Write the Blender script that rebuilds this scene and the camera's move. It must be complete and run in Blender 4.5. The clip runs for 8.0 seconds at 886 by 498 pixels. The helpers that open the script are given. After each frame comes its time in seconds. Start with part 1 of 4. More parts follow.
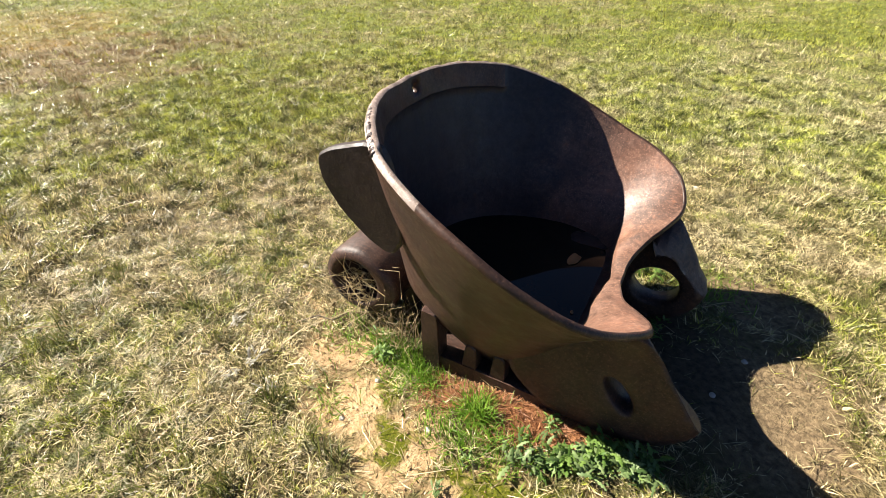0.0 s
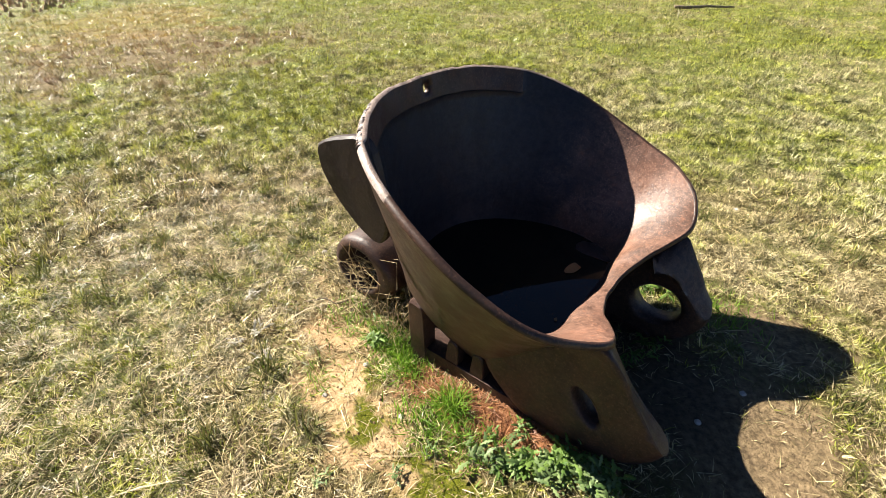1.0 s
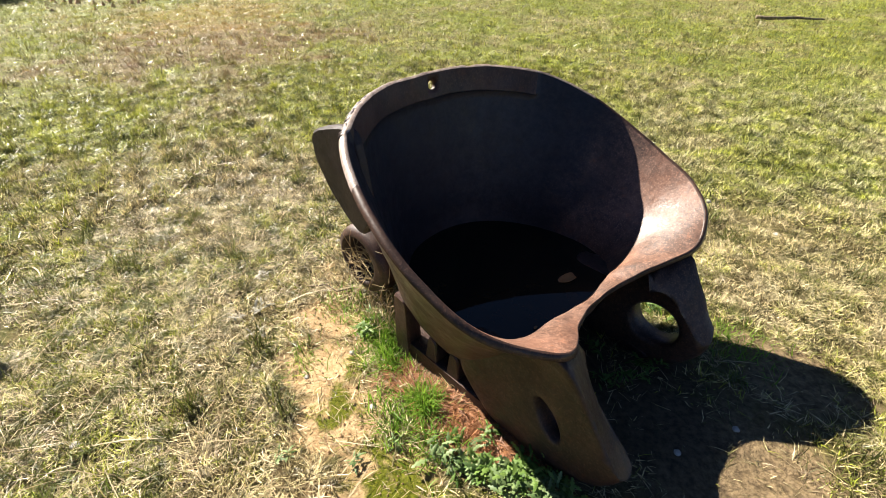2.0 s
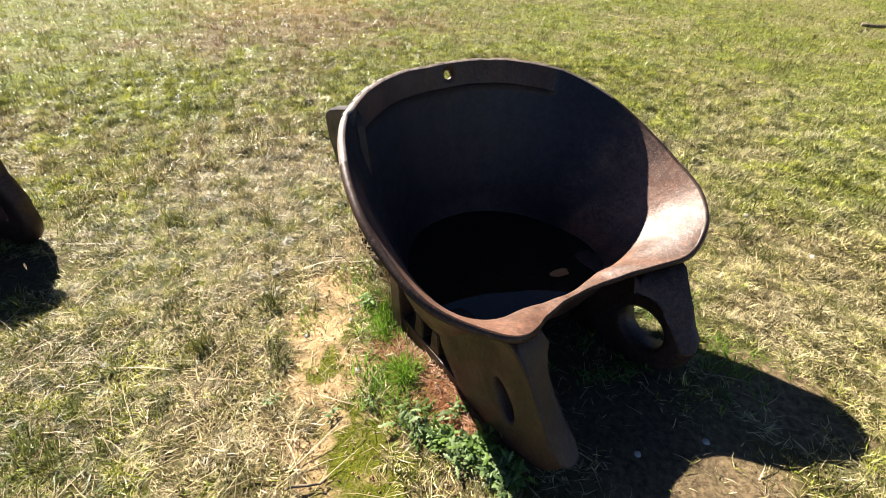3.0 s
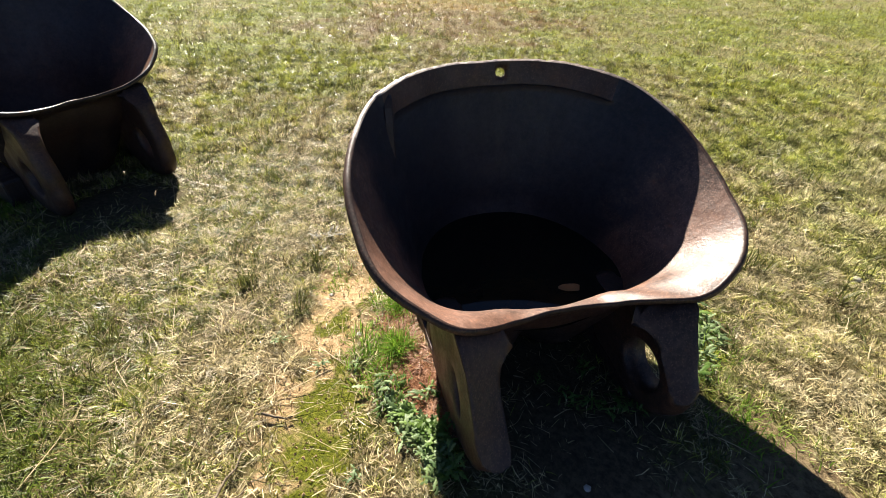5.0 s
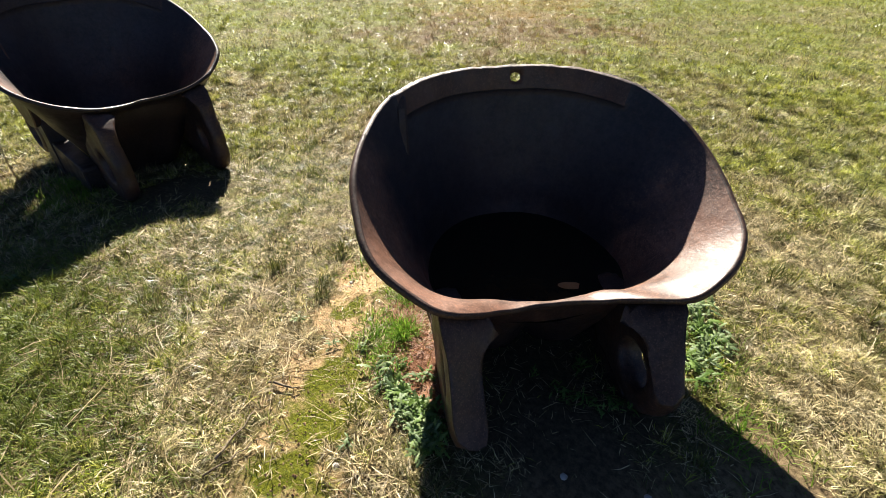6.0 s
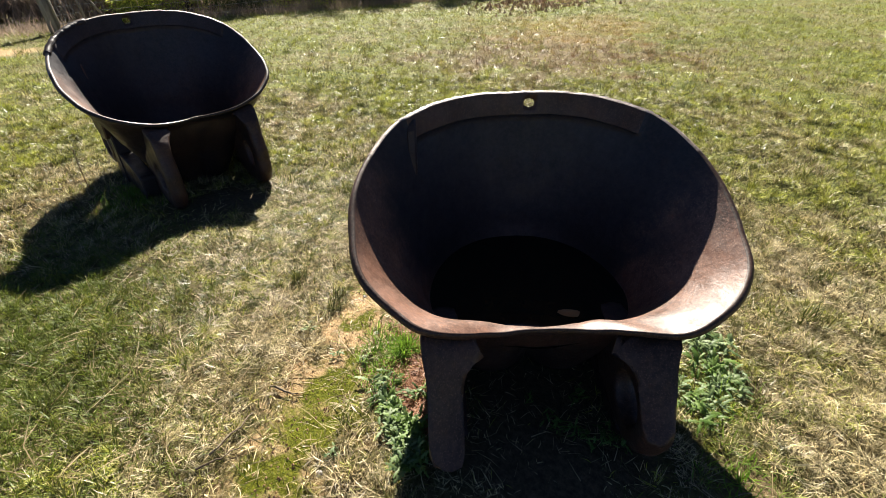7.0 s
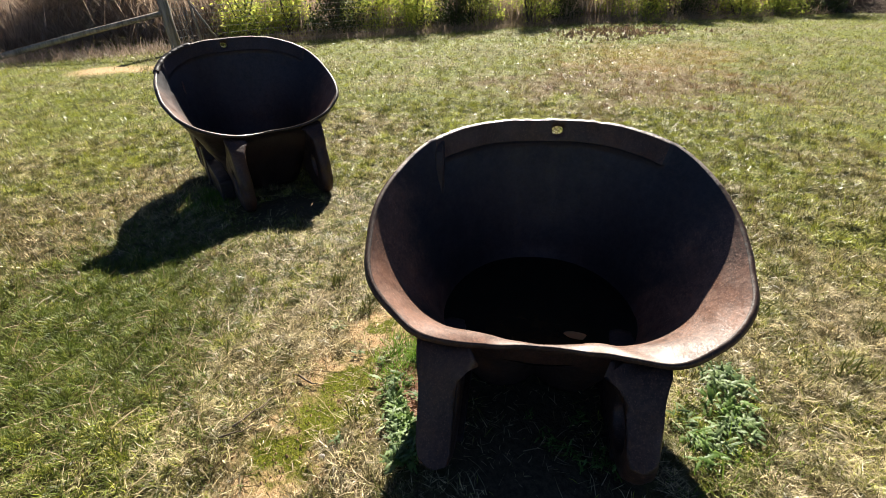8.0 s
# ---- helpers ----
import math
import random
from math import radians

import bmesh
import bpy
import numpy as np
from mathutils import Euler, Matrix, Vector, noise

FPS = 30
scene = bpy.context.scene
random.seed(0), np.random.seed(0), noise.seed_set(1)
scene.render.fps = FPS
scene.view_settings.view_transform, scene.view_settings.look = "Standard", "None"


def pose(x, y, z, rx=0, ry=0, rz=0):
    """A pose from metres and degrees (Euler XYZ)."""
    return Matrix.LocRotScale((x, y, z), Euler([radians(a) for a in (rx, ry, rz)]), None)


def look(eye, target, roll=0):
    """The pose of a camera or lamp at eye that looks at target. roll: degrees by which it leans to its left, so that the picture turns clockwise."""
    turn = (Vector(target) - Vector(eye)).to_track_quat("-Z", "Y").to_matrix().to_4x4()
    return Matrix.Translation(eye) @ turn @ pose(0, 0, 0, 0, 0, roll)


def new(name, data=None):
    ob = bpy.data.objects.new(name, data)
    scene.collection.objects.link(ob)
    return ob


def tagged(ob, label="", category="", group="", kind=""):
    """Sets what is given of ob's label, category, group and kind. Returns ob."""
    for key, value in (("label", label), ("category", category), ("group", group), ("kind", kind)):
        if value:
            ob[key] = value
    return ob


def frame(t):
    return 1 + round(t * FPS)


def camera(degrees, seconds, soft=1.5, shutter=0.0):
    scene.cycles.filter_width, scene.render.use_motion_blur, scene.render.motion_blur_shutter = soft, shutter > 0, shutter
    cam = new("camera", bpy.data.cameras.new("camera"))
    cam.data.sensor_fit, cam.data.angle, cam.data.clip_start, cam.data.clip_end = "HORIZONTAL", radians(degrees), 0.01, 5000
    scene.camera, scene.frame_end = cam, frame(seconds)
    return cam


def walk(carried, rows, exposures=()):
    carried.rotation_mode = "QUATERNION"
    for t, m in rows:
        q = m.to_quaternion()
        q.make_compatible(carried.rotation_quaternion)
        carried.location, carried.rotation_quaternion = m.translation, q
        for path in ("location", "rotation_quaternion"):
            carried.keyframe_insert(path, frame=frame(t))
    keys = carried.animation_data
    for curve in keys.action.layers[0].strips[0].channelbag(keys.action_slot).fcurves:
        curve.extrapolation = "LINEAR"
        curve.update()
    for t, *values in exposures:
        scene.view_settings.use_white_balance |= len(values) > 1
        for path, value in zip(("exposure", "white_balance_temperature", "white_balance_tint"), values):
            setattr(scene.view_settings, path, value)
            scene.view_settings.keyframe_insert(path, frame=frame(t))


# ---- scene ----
cam = camera(85.2, 8.0, soft=0.4)
METRES, EYE, TILT, LEAN, TURN = 2.0, 1.5, 0.0, 0.0, 0.0
ROWS = [
    (0.0, 0.0, 0.0, 0.0, 0.19, -35.44, -0.26),
    (0.5, 0.0716, -0.0168, 0.0044, 4.72, -35.52, -0.39),
    (1.0, 0.13, -0.0176, 0.0058, 9.31, -35.16, -0.41),
    (1.5, 0.1886, 0.0004, -0.0046, 13.42, -34.86, -0.45),
    (3.0, 0.3941, 0.0104, 0.0125, 27.38, -35.99, -1.32),
    (3.5, 0.4493, 0.0143, 0.0158, 31.93, -36.35, -1.36),
    (4.0, 0.4883, 0.0457, 0.0111, 36.01, -36.43, -1.21),
    (4.5, 0.5398, 0.0909, 0.0121, 41.72, -36.41, -1.48),
    (6.0, 0.7108, 0.1597, 0.0266, 53.8, -35.65, 0.08),
    (6.5, 0.7441, 0.1885, 0.0304, 56.85, -34.6, 1.08),
    (7.0, 0.7785, 0.2408, 0.0352, 60.85, -33.25, 1.19),
    (7.5, 0.8161, 0.2824, 0.0465, 65.79, -32.01, 1.04),
    (8.0, 0.8793, 0.3182, 0.0535, 70.5, -30.57, 1.77),
]
walk(cam, [(t, pose(0, 0, EYE, TILT, LEAN, TURN) @ pose(METRES * x, METRES * y, METRES * z, 90 + pitch, roll, yaw)) for t, x, y, z, yaw, pitch, roll in ROWS],
     exposures=((0.0, 2.02), (3.5, 2.00), (4.5, 1.93), (6.0, 1.83), (8.0, 1.70)))

# ---- world, sun, exposure ----
SUN_WAY = Vector((-0.666, 0.31, 0.537)).normalized()
world = bpy.data.worlds.new("sky")
scene.world = world
world.use_nodes = True
wn = world.node_tree
sky = wn.nodes.new("ShaderNodeTexSky")
sky.sky_type = "NISHITA"
sky.sun_disc = False
sky.sun_elevation = math.asin(SUN_WAY.z)
sky.sun_rotation = math.atan2(SUN_WAY.x, SUN_WAY.y)
sky.altitude = 1500
sky.air_density, sky.dust_density, sky.ozone_density = 0.36, 0.03, 4.0
wn.nodes["Background"].inputs["Strength"].default_value = 0.05
wn.links.new(sky.outputs[0], wn.nodes["Background"].inputs["Color"])
sun_data = bpy.data.lights.new("sun", "SUN")
sun_data.energy, sun_data.angle, sun_data.color = 5.0, radians(0.53), (1.0, 0.93, 0.82)
sun = new("sun", sun_data)
sun.matrix_world = look(SUN_WAY * 50, (0, 0, 0))


# ---- materials ----
class Mat:
    """A node material with short calls for the usual nodes."""

    def __init__(self, name, rough=0.8, spec=0.3):
        self.m = bpy.data.materials.new(name)
        self.m.use_nodes = True
        self.t = self.m.node_tree
        self.b = self.t.nodes["Principled BSDF"]
        self.b.inputs["Roughness"].default_value = rough
        self.b.inputs["Specular IOR Level"].default_value = spec
        self.pos = self.t.nodes.new("ShaderNodeNewGeometry").outputs["Position"]

    def link(self, a, b):
        self.t.links.new(a, b)

    def local(self):
        self.pos = self.t.nodes.new("ShaderNodeTexCoord").outputs["Object"]
        return self

    def noise(self, scale, detail=4, rough=0.55, lo=0.3, hi=0.7, stretch=None):
        n = self.t.nodes.new("ShaderNodeTexNoise")
        n.inputs["Scale"].default_value, n.inputs["Detail"].default_value, n.inputs["Roughness"].default_value = scale, detail, rough
        src = self.pos
        if stretch:
            mp = self.t.nodes.new("ShaderNodeMapping")
            mp.inputs["Scale"].default_value = stretch
            self.link(src, mp.inputs["Vector"])
            src = mp.outputs[0]
        self.link(src, n.inputs["Vector"])
        return self.ramp(n.outputs["Fac"], lo, hi)

    def ramp(self, v, lo, hi, a=0.0, b=1.0):
        r = self.t.nodes.new("ShaderNodeMapRange")
        r.interpolation_type = "SMOOTHSTEP"
        self.link(v, r.inputs[0])
        for i, x in zip((1, 2, 3, 4), (lo, hi, a, b)):
            r.inputs[i].default_value = x
        return r.outputs[0]

    def mathn(self, op, a, b):
        n = self.t.nodes.new("ShaderNodeMath")
        n.operation = op
        for i, v in enumerate((a, b)):
            if isinstance(v, (int, float)):
                n.inputs[i].default_value = v
            else:
                self.link(v, n.inputs[i])
        return n.outputs[0]

    def mix(self, fac, a, b):
        n = self.t.nodes.new("ShaderNodeMix")
        n.data_type = "RGBA"
        if isinstance(fac, (int, float)):
            n.inputs[0].default_value = fac
        else:
            self.link(fac, n.inputs[0])
        for i, v in ((6, a), (7, b)):
            if isinstance(v, tuple):
                n.inputs[i].default_value = (*v, 1)
            else:
                self.link(v, n.inputs[i])
        return n.outputs[2]

    def spot(self, x, y, r_in, r_out, wob=0.0, wob_scale=3.0):
        """1 inside a patch of ground round (x, y), fading to 0, with a ragged edge."""
        d = self.t.nodes.new("ShaderNodeVectorMath")
        d.operation = "DISTANCE"
        flat = self.t.nodes.new("ShaderNodeVectorMath")
        flat.operation = "MULTIPLY"
        flat.inputs[1].default_value = (1, 1, 0)
        self.link(self.pos, flat.inputs[0])
        self.link(flat.outputs[0], d.inputs[0])
        d.inputs[1].default_value = (x, y, 0)
        v = d.outputs["Value"]
        if wob:
            v = self.mathn("ADD", v, self.ramp_lin(self.noise(wob_scale, 5, 0.65, 0.25, 0.75), -wob, wob))
        return self.ramp(v, r_in, r_out, 1.0, 0.0)

    def ramp_lin(self, v, a, b):
        return self.mathn("ADD", self.mathn("MULTIPLY", v, b - a), a)

    def island(self):
        return self.t.nodes.new("ShaderNodeNewGeometry").outputs["Random Per Island"]

    def colour(self, c):
        if isinstance(c, tuple):
            self.b.inputs["Base Color"].default_value = (*c, 1)
        else:
            self.link(c, self.b.inputs["Base Color"])
        return self

    def bump(self, h, dist=0.004, strength=0.6):
        n = self.t.nodes.new("ShaderNodeBump")
        n.inputs["Strength"].default_value, n.inputs["Distance"].default_value = strength, dist
        self.link(h, n.inputs["Height"])
        self.link(n.outputs[0], self.b.inputs["Normal"])
        return self

    def leafy(self, col, share=0.4):
        """Lets light through thin leaves."""
        tr = self.t.nodes.new("ShaderNodeBsdfTranslucent")
        mx = self.t.nodes.new("ShaderNodeMixShader")
        mx.inputs[0].default_value = share
        self.link(col, tr.inputs["Color"])
        self.link(self.b.outputs[0], mx.inputs[1])
        self.link(tr.outputs[0], mx.inputs[2])
        self.link(mx.outputs[0], self.t.nodes["Material Output"].inputs["Surface"])
        return self


def rust_material(name, dark, mid, light, bumpy=0.003, lining=False, spec=0.32):
    """Rusted cast iron; a lining's dark iron deepens towards the bowl's back with painted shade."""
    k = Mat(name, 0.5, spec).local()
    big = k.noise(4.0, 5, 0.6, 0.35, 0.68)
    fine = k.noise(60.0, 6, 0.7, 0.35, 0.7)
    streak = k.noise(9.0, 5, 0.65, 0.45, 0.72, (1.0, 1.0, 0.25))
    c = k.mix(big, dark, mid)
    c = k.mix(k.mathn("MULTIPLY", fine, 0.42), c, light)
    c = k.mix(k.mathn("MULTIPLY", streak, 0.45), c, tuple(v * 0.55 for v in dark))
    pits = k.noise(170.0, 3, 0.6, 0.56, 0.66)
    c = k.mix(k.mathn("MULTIPLY", pits, 0.35), c, tuple(min(1, v * 1.7) for v in light))
    # fine scale, scratches of fresh orange rust
    fresh = k.mathn("MULTIPLY", k.noise(24.0, 6, 0.75, 0.56, 0.70), 0.5)
    c = k.mix(fresh, c, (mid[0] * 1.9, mid[1] * 1.5, mid[2] * 1.1))
    # bowl's shade painted into the lining: blacker and less shiny towards the back
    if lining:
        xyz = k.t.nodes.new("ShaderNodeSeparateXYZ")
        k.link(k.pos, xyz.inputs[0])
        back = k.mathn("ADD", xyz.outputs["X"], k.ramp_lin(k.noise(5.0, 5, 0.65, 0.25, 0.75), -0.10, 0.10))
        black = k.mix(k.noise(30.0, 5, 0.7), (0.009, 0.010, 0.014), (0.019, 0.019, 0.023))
        back_shade = k.ramp(back, -0.22, 0.20, 0.95, 0.0)
        c = k.mix(back_shade, c, black)
        k.link(k.ramp_lin(back_shade, 0.5, 0.26), k.b.inputs["Specular IOR Level"])
    k.colour(c)
    k.link(k.ramp_lin(k.noise(12.0, 4, 0.6), 0.38, 0.58), k.b.inputs["Roughness"])
    h = k.mathn("ADD", k.mathn("MULTIPLY", k.noise(90.0, 6, 0.7, 0.2, 0.8), 0.4), k.noise(14.0, 4, 0.6, 0.2, 0.8))
    return k.bump(h, bumpy, 0.45).m


# RUST has the outer sides' shade in its colour, RUST_IN the sunlit front
RUST = rust_material("weathered_shaded_iron", (0.015, 0.0085, 0.0068), (0.046, 0.023, 0.0155), (0.110, 0.058, 0.040))
RUST_IN = rust_material("inner_iron_with_shade", (0.050, 0.0260, 0.0180), (0.150, 0.073, 0.047), (0.300, 0.165, 0.110), lining=True)
# sun glint on the back rim's top edge, painted as pale iron
RUST_GLINT = rust_material("rim_glint_iron", (0.085, 0.055, 0.042), (0.22, 0.155, 0.12), (0.46, 0.38, 0.33), 0.005, spec=0.5)
RUST_LIP = rust_material("rusty_lip_iron", (0.030, 0.015, 0.010), (0.060, 0.030, 0.019), (0.105, 0.056, 0.037))
# dark iron; shade on the wing and second bowl is in this colour too
RUST_DARK = rust_material("dark_shaded_iron", (0.012, 0.008, 0.008), (0.026, 0.016, 0.014), (0.055, 0.034, 0.028))


def water_material():
    k = Mat("murky_water", 0.03, 0.5)
    k.b.inputs["IOR"].default_value = 1.33
    k.colour(k.mix(k.noise(7.0, 4), (0.010, 0.008, 0.005), (0.018, 0.013, 0.007)))
    return k.bump(k.noise(5.0, 2, 0.4), 0.002, 0.06).m


WATER = water_material()


def ground_colours(k):
    """Colour of the turf by place: straw, green, and the patches of brown, gold and lush grass."""
    broad = k.noise(0.6, 4, 0.6, 0.42, 0.58)
    mid = k.noise(3.2, 5, 0.65, 0.42, 0.58)
    green = k.mix(mid, (0.13, 0.175, 0.016), (0.36, 0.40, 0.035))
    green = k.mix(k.mathn("MULTIPLY", k.noise(1.1, 3, 0.6, 0.5, 0.66), k.ramp_lin(k.spot(-0.3, 0.3, 1.2, 3.0), 0.8, 0.15)), green, (0.48, 0.52, 0.03))
    straw = k.mix(k.noise(5.0, 4, 0.6), (0.27, 0.205, 0.085), (0.54, 0.455, 0.24))
    straw = k.mix(k.mathn("MULTIPLY", k.noise(1.4, 5, 0.65, 0.44, 0.62), 0.75), straw, k.mix(k.noise(14.0, 3), (0.22, 0.145, 0.095), (0.55, 0.44, 0.33)))
    wet = k.mathn("MAXIMUM", k.spot(-0.9, -0.5, 0.5, 1.1, 0.45), k.mathn("MULTIPLY", k.spot(-0.1, -0.45, 0.3, 0.95, 0.4), 0.7))
    lush = k.mathn("MAXIMUM", wet, k.mathn("MULTIPLY", k.spot(3.2, 7.5, 1.0, 4.4, 1.6, 0.7), 0.15))
    lush = k.mathn("MAXIMUM", lush, k.mathn("MULTIPLY", k.spot(-1.0, 4.2, 0.4, 1.8, 0.7, 1.2), 0.5))
    far = k.spot(-0.3, 0.3, 1.6, 4.6, 1.2, 0.6)
    f = k.mathn("ADD", k.mathn("MULTIPLY", broad, 0.55), k.mathn("MULTIPLY", mid, 0.45))
    f = k.mathn("ADD", f, k.ramp_lin(far, 0.25, 0.07))
    f = k.mathn("MAXIMUM", f, k.mathn("MULTIPLY", lush, 0.95))
    brown = k.spot(-5.0, 6.3, 1.0, 2.8, 1.2, 1.3)
    gold = k.spot(-7.0, 8.2, 1.0, 2.6, 1.2, 1.3)
    return f, green, straw, brown, gold, far, lush


def grass_material(name, push):
    k = Mat(name, 0.40, 0.28)
    f, green, straw, brown, gold, far, lush = ground_colours(k)
    rnd = k.island()
    pick = k.ramp(k.mathn("ADD", k.mathn("ADD", k.mathn("MULTIPLY", f, 0.75), k.mathn("MULTIPLY", rnd, 0.55)), push), 0.5, 0.82)
    lit = k.mix(rnd, green, k.mix(0.5, green, (0.30, 0.33, 0.06)))
    c = k.mix(pick, straw, lit)
    c = k.mix(k.mathn("MULTIPLY", k.ramp_lin(far, 0.42, 0.0), k.noise(0.9, 4, 0.65, 0.30, 0.60)), c, k.mix(rnd, (0.34, 0.35, 0.05), (0.68, 0.64, 0.16)))
    pale = k.mathn("MULTIPLY", k.spot(3.0, 4.6, 1.0, 3.4, 1.0, 0.8), k.noise(2.2, 5, 0.65, 0.30, 0.62))
    c = k.mix(k.mathn("MULTIPLY", pale, 0.75), c, k.mix(rnd, (0.42, 0.42, 0.22), (0.82, 0.76, 0.52)))
    c = k.mix(k.mathn("MULTIPLY", k.ramp(k.mathn("FRACT", k.mathn("MULTIPLY", rnd, 7.31), 0.0), 0.60, 0.74, 0.0, 0.9), k.mathn("MULTIPLY", k.ramp_lin(far, 0.22, 1.0), k.ramp_lin(lush, 1.0, 0.1))), c, (0.92, 0.77, 0.43))
    c = k.mix(k.ramp(k.mathn("FRACT", k.mathn("MULTIPLY", rnd, 13.7), 0.0), 0.52, 0.74, 0.0, 0.9), c, (0.060, 0.042, 0.016))
    c = k.mix(k.mathn("MULTIPLY", brown, 0.9), c, k.mix(rnd, (0.15, 0.085, 0.05), (0.36, 0.22, 0.12)))
    c = k.mix(k.mathn("MULTIPLY", gold, 0.8), c, k.mix(rnd, (0.34, 0.20, 0.04), (0.46, 0.32, 0.10)))
    bright = k.mathn("MULTIPLY", k.noise(5.5, 5, 0.7, 0.48, 0.62), 0.62)
    c = k.mix(k.mathn("MULTIPLY", bright, k.mathn("MULTIPLY", k.ramp_lin(far, 1.35, 0.6), k.ramp_lin(lush, 1.0, 0.2))), c, k.mix(pick, (0.85, 0.74, 0.46), (0.52, 0.55, 0.08)))
    clump = k.noise(10.5, 6, 0.75, 0.41, 0.53)
    c = k.mix(k.ramp_lin(clump, 0.80, 0.0), c, k.mix(f, (0.10, 0.075, 0.025), (0.055, 0.075, 0.012)))
    k.colour(c)
    return k.leafy(c, 0.27).m


GRASS = grass_material("turf_blades", 0.0)
DRY = grass_material("dead_grass_blades", -0.55)


def soil_material():
    k = Mat("turf_soil", 0.9, 0.15)
    f, green, straw, brown, gold, far, lush = ground_colours(k)
    thatch = k.mix(k.noise(45.0, 6, 0.7, 0.3, 0.7), (0.050, 0.034, 0.018), (0.19, 0.130, 0.065))
    base = k.mix(k.mathn("MULTIPLY", k.noise(7.0, 5, 0.7, 0.4, 0.62), 0.7), thatch, (0.050, 0.065, 0.012))
    base = k.mix(k.ramp_lin(far, 0.85, 0.15), base, k.mix(k.noise(48.0, 6, 0.85, 0.40, 0.62, (1.0, 0.45, 1.0)), (0.04, 0.045, 0.012), k.mix(f, (0.36, 0.31, 0.15), (0.22, 0.26, 0.035))))
    base = k.mix(k.mathn("MULTIPLY", brown, 0.7), base, k.mix(k.noise(30.0, 5, 0.8), (0.06, 0.04, 0.02), (0.22, 0.14, 0.075)))
    base = k.mix(k.mathn("MULTIPLY", gold, 0.5), base, k.mix(k.noise(30.0, 5, 0.8), (0.10, 0.07, 0.02), (0.32, 0.21, 0.07)))
    # bare sandy ground along the bucket, with moss and rust-stained earth
    sand_c = k.mix(k.noise(30.0, 6, 0.7), (0.33, 0.21, 0.10), (0.56, 0.39, 0.215))
    sand = None
    for x, y, a, b in ((-0.42, 1.36, 0.05, 0.26), (-0.30, 1.13, 0.06, 0.27), (-0.14, 0.93, 0.06, 0.28), (0.10, 0.70, 0.06, 0.30), (0.28, 0.55, 0.05, 0.26), (-0.60, 1.62, 0.02, 0.2), (0.55, 0.35, 0.03, 0.25), (-10.9, -2.6, 0.3, 0.9), (-10.7, -1.9, 0.1, 0.6)):
        s = k.spot(x, y, a, b, 0.11, 9.0)
        sand = s if sand is None else k.mathn("MAXIMUM", sand, s)
    base = k.mix(sand, base, sand_c)
    moss = None
    for x, y, a, b in ((-0.17, 0.95, 0.03, 0.12), (0.16, 0.70, 0.07, 0.19), (0.30, 0.58, 0.09, 0.23), (-0.17, 1.15, 0.01, 0.08), (0.42, 0.42, 0.06, 0.19), (0.02, 0.84, 0.01, 0.10)):
        s = k.spot(x, y, a, b, 0.08, 12.0)
        moss = s if moss is None else k.mathn("MAXIMUM", moss, s)
    base = k.mix(k.mathn("MULTIPLY", moss, k.noise(38.0, 6, 0.8, 0.27, 0.43)), base, k.mix(k.noise(80.0, 5, 0.7), (0.048, 0.060, 0.003), (0.135, 0.140, 0.008)))
    red = None
    for x, y, a, b in ((0.02, 1.16, 0.03, 0.12), (0.20, 1.06, 0.04, 0.13), (0.36, 1.01, 0.04, 0.14), (0.48, 0.98, 0.03, 0.12)):
        s = k.spot(x, y, a, b, 0.05, 14.0)
        red = s if red is None else k.mathn("MAXIMUM", red, s)
    base = k.mix(k.mathn("MULTIPLY", red, 0.9), base, k.mix(k.noise(55.0, 5, 0.7), (0.15, 0.06, 0.028), (0.32, 0.155, 0.07)))
    # bare soil by the buckets; shade under them is put into the darker mix
    bare_soil_shade = k.mathn("MAXIMUM", k.spot(0.75, 1.30, 0.25, 0.55, 0.08, 6.0), k.spot(-1.98, 0.58, 0.2, 0.5, 0.12, 5.0))
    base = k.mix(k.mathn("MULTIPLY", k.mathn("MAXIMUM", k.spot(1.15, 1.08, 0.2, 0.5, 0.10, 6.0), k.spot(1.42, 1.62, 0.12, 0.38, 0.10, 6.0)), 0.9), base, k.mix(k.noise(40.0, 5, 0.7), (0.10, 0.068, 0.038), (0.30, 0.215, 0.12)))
    base = k.mix(k.mathn("MULTIPLY", bare_soil_shade, 0.8), base, k.mix(k.noise(40.0, 5, 0.7), (0.045, 0.034, 0.022), (0.11, 0.08, 0.05)))
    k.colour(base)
    h = k.mathn("ADD", k.noise(70.0, 6, 0.75, 0.2, 0.8), k.mathn("MULTIPLY", k.noise(16.0, 4, 0.6, 0.2, 0.8), 1.5))
    return k.bump(h, 0.008, 0.9).m


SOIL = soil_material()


def plain_leaf(name, a, b, share=0.35):
    k = Mat(name, 0.5, 0.3)
    c = k.mix(k.mathn("FRACT", k.mathn("ADD", k.island(), k.t.nodes.new("ShaderNodeObjectInfo").outputs["Random"]), 0.0), a, b)
    c = k.mix(k.mathn("MULTIPLY", k.noise(40.0, 3), 0.25), c, tuple(v * 0.6 for v in a))
    k.colour(c)
    return k.leafy(c, share).m


LUSH = plain_leaf("lush_grass_blades", (0.09, 0.19, 0.015), (0.27, 0.42, 0.05), 0.5)
TUSSOCK = plain_leaf("tussock_blades", (0.06, 0.075, 0.015), (0.19, 0.19, 0.05), 0.3)
MEADOW = plain_leaf("meadow_blades", (0.07, 0.105, 0.014), (0.22, 0.27, 0.04), 0.35)
WEED = plain_leaf("weed_leaf", (0.06, 0.12, 0.02), (0.20, 0.30, 0.07))
THISTLE = plain_leaf("pale_weed_leaf", (0.06, 0.11, 0.03), (0.23, 0.30, 0.12), 0.25)
